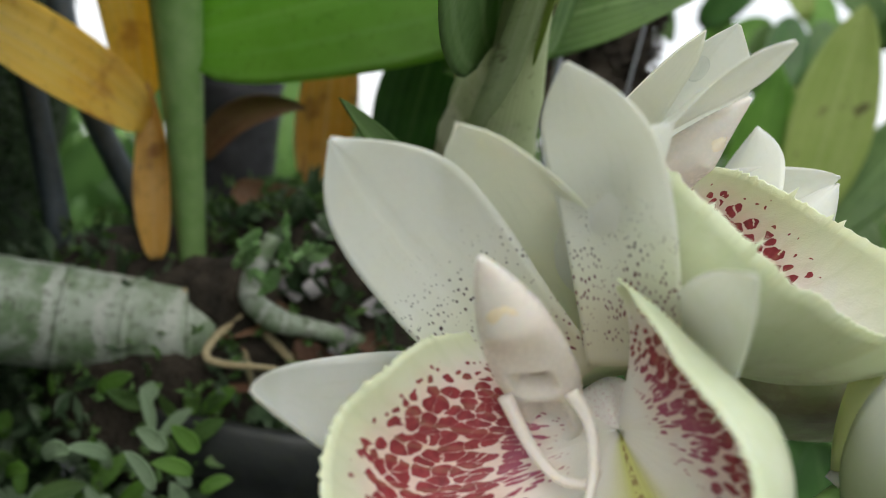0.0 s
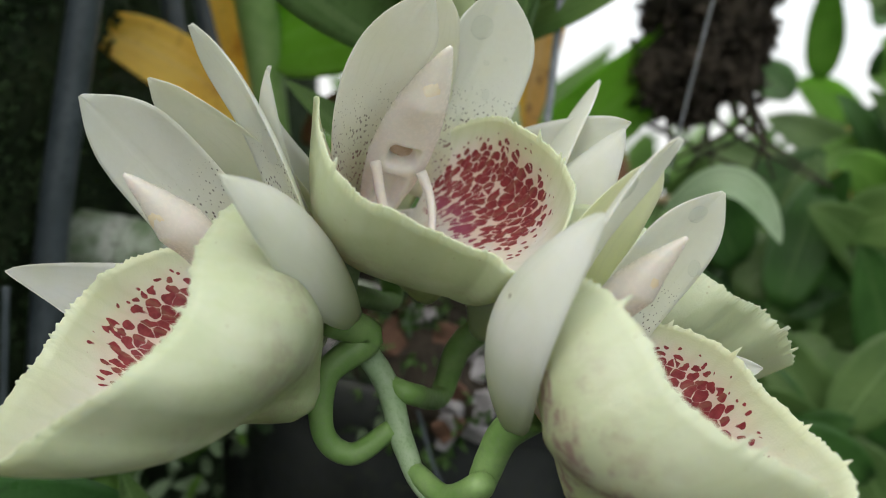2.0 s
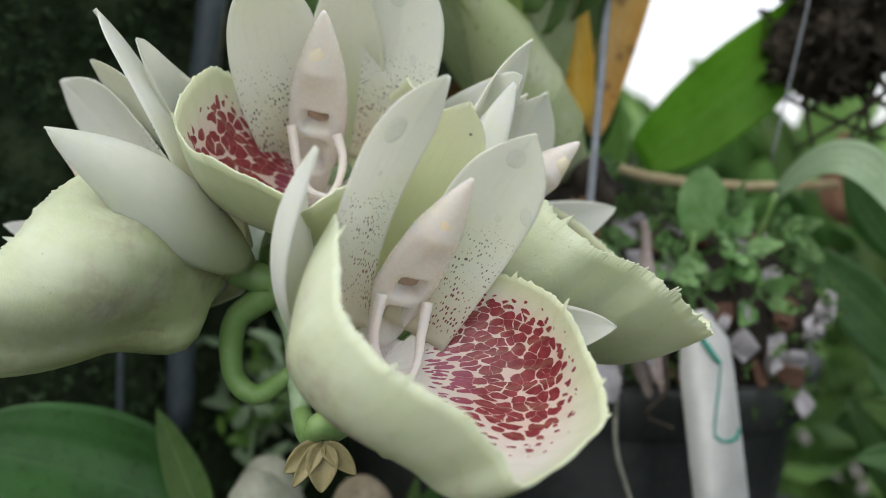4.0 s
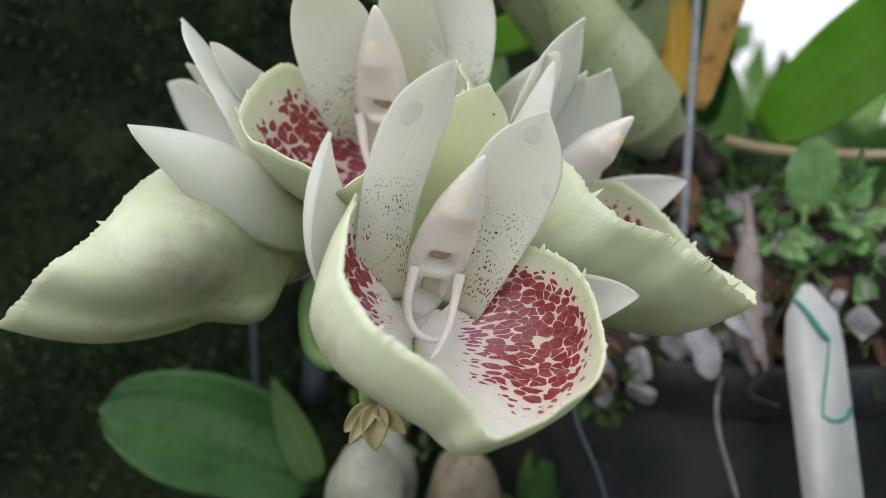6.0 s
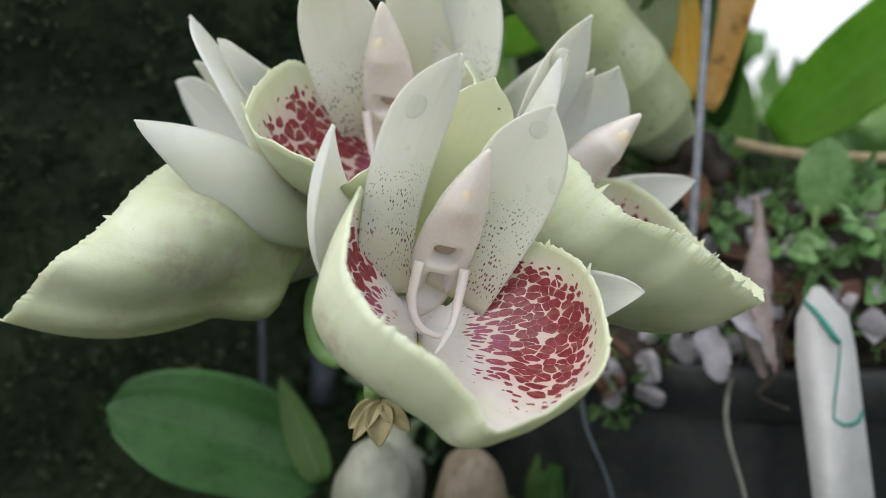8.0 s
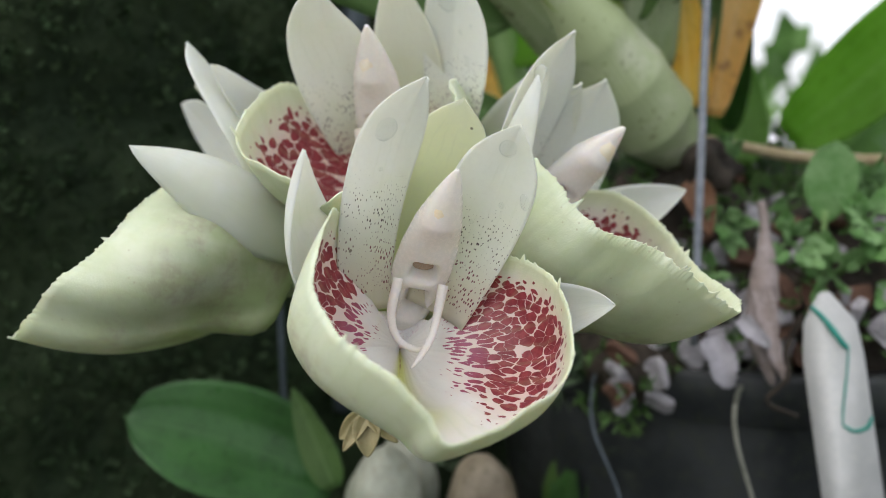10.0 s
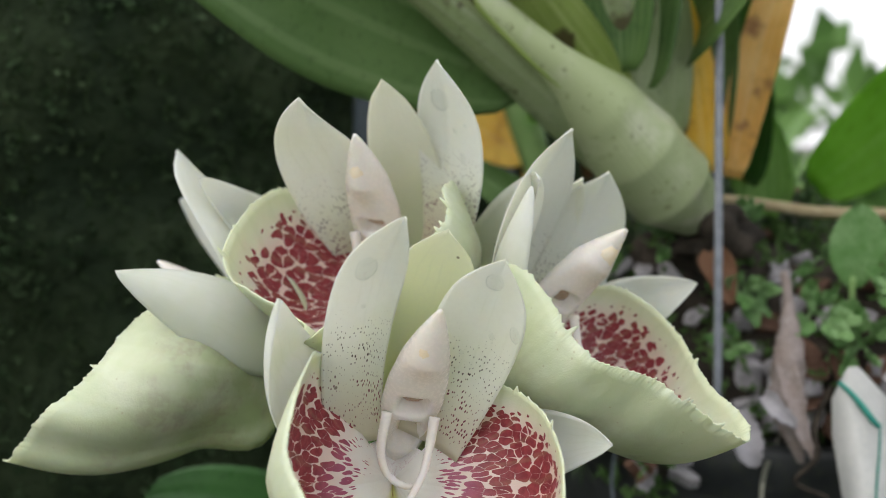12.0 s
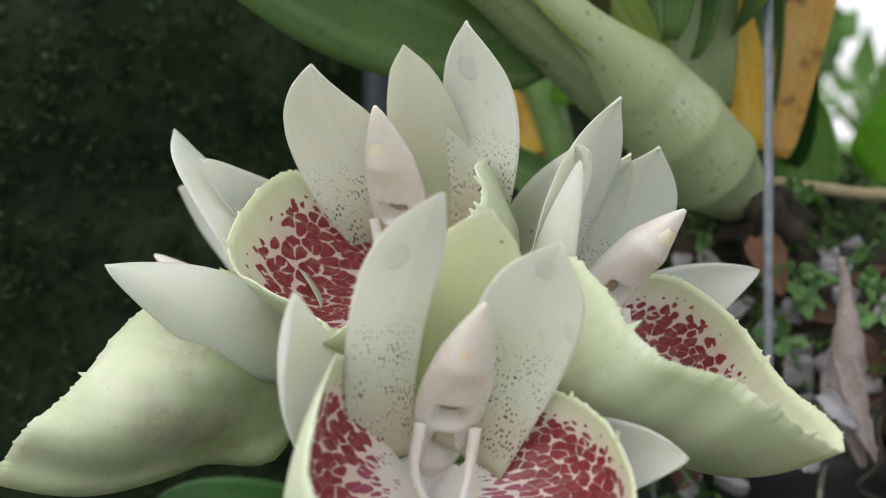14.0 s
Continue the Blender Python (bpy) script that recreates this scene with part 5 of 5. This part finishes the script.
bush((0.290, 0.430, 1.370), 16, 0.070, 0.12, 8, (LEAF_DARK, LEAF, LEAF_DARK), "low dark leafy plant behind the flowers")
bush((-0.100, 0.268, 1.385), 60, 0.013, 0.090, 31, (BULB_LEAF, BULB_LEAF, LEAF_BRIGHT, LEAF), "low green leafy plant under the old cane")
bush((-0.070, 0.262, 1.380), 50, 0.012, 0.075, 32, (LEAF_BRIGHT, BULB_LEAF, BULB_LEAF), "low green leafy plant against the bark mound")
bush((-0.045, 0.250, 1.405), 44, 0.011, 0.060, 33, (BULB_LEAF, LEAF_BRIGHT, BULB_LEAF, LEAF), "low blurred green plant in front of the bark mound")
rnd = random.Random(91)
under = [(-0.075 + rnd.gauss(0, 0.035), 0.335 + rnd.gauss(0, 0.02), 1.385 + rnd.gauss(0, 0.022)) for _ in range(160)]
ug = part("undergrowth", tufts("undergrowth", under, unit(v3((0.3, -0.8, 0.5))), 0.014, 160, 92, 0.004, 3), UNDER)
tagged(ug, "low dark undergrowth of small leaves below the cane", "undergrowth", "", "stuff")
bush((0.200, 0.580, 1.555), 26, 0.055, 0.18, 21, (LEAF_BRIGHT, LEAF, LEAF_DARK), "sunlit leafy plant against the sky")
bush((0.330, 0.600, 1.575), 26, 0.060, 0.20, 22, (LEAF, LEAF_BRIGHT, LEAF_SPOTTED), "leafy plant against the sky")
bush((0.020, 0.260, 1.330), 14, 0.040, 0.08, 10, (LEAF_DARK, LEAF_DARK, LEAF), "low dark leafy plant below the flowers")
tall = thing("tall_plant", (0.232, 0.440, 1.560), "tall plant with broad olive and green leaves against the sky", "plant", "plants behind")
for b0, t0, hf, mt in (((0, 0, -0.06), (0.012, -0.010, 0.055), 0.020, LEAF_SPOTTED), ((-0.03, 0.01, -0.06), (-0.022, 0.0, 0.020), 0.013, LEAF_BRIGHT), ((0.02, 0.01, -0.06), (0.070, 0.0, 0.020), 0.016, LEAF), ((-0.01, 0.02, -0.07), (0.030, 0.0, 0.000), 0.014, LEAF_BRIGHT)):
    part("leaf", blade("leaf", b0, t0, hf, (-0.1, -1, 0.2), (0, 0, 0.0), 0.2, 0.5, 0.3, 0.0007, 20, 11, 0.05, seed=int(hf * 1e4)), mt, tall)
part("stem", tube("stem", [(0.0, 0.01, -0.06), (0.0, 0.01, -0.12), (0.0, 0.0, -0.25)], [0.004, 0.005], 10, 8), BULB, tall)
dead = thing("fallen_leaf", (0.200, 0.475, 1.490), "orange-brown dead leaf lodged among the plants", "leaf")
part("leaf_blade", blade("leaf_blade", (-0.025, 0.005, 0.0), (0.065, -0.010, -0.006), 0.012, (0.1, -1, 0.35), (0, 0, 0.012), 0.25, 0.45, 0.3, 0.0007, 22, 11, 0.1, seed=4), LEAF_ORANGE, dead)
arch = thing("arching_leaf", (0.105, 0.340, 1.478), "pale green leaf arching over and hanging down", "leaf")
part("leaf_blade", blade("leaf_blade", (-0.004, 0, 0.010), (0.040, -0.002, 0.004), 0.0072, (0.2, -0.8, 0.6), (0.002, 0, 0.036), 0.2, 0.6, 0.3, 0.0007, 26, 11, 0.06, seed=14), BULB_LEAF, arch)
part("stalk", tube("stalk", [(-0.004, 0, 0.011), (-0.010, 0.004, -0.01), (-0.012, 0.006, -0.04)], [0.0012, 0.0016], 12, 8), STEM, arch)

# far foliage all round, below the sky
rnd = random.Random(77)
spots, nrm = [], []
for k in range(5200):
    a = rnd.uniform(0, 2 * math.pi)
    d = rnd.uniform(1.0, 2.6)
    front_open = math.sin(a) < 0
    z = rnd.uniform(0.4, 1.42 + 0.09 * d * rnd.random() if not front_open else 1.2)
    spots.append((0.1 + d * math.cos(a), 0.1 + d * math.sin(a), z))
    nrm.append((-math.cos(a), -math.sin(a), 0.6))
far = part("far_foliage", tufts("far_foliage", spots, nrm, 0.16, 5200, 31, 0.05, 4), FOLIAGE)
tagged(far, "dense green foliage standing round the plants", "foliage", "", "stuff")
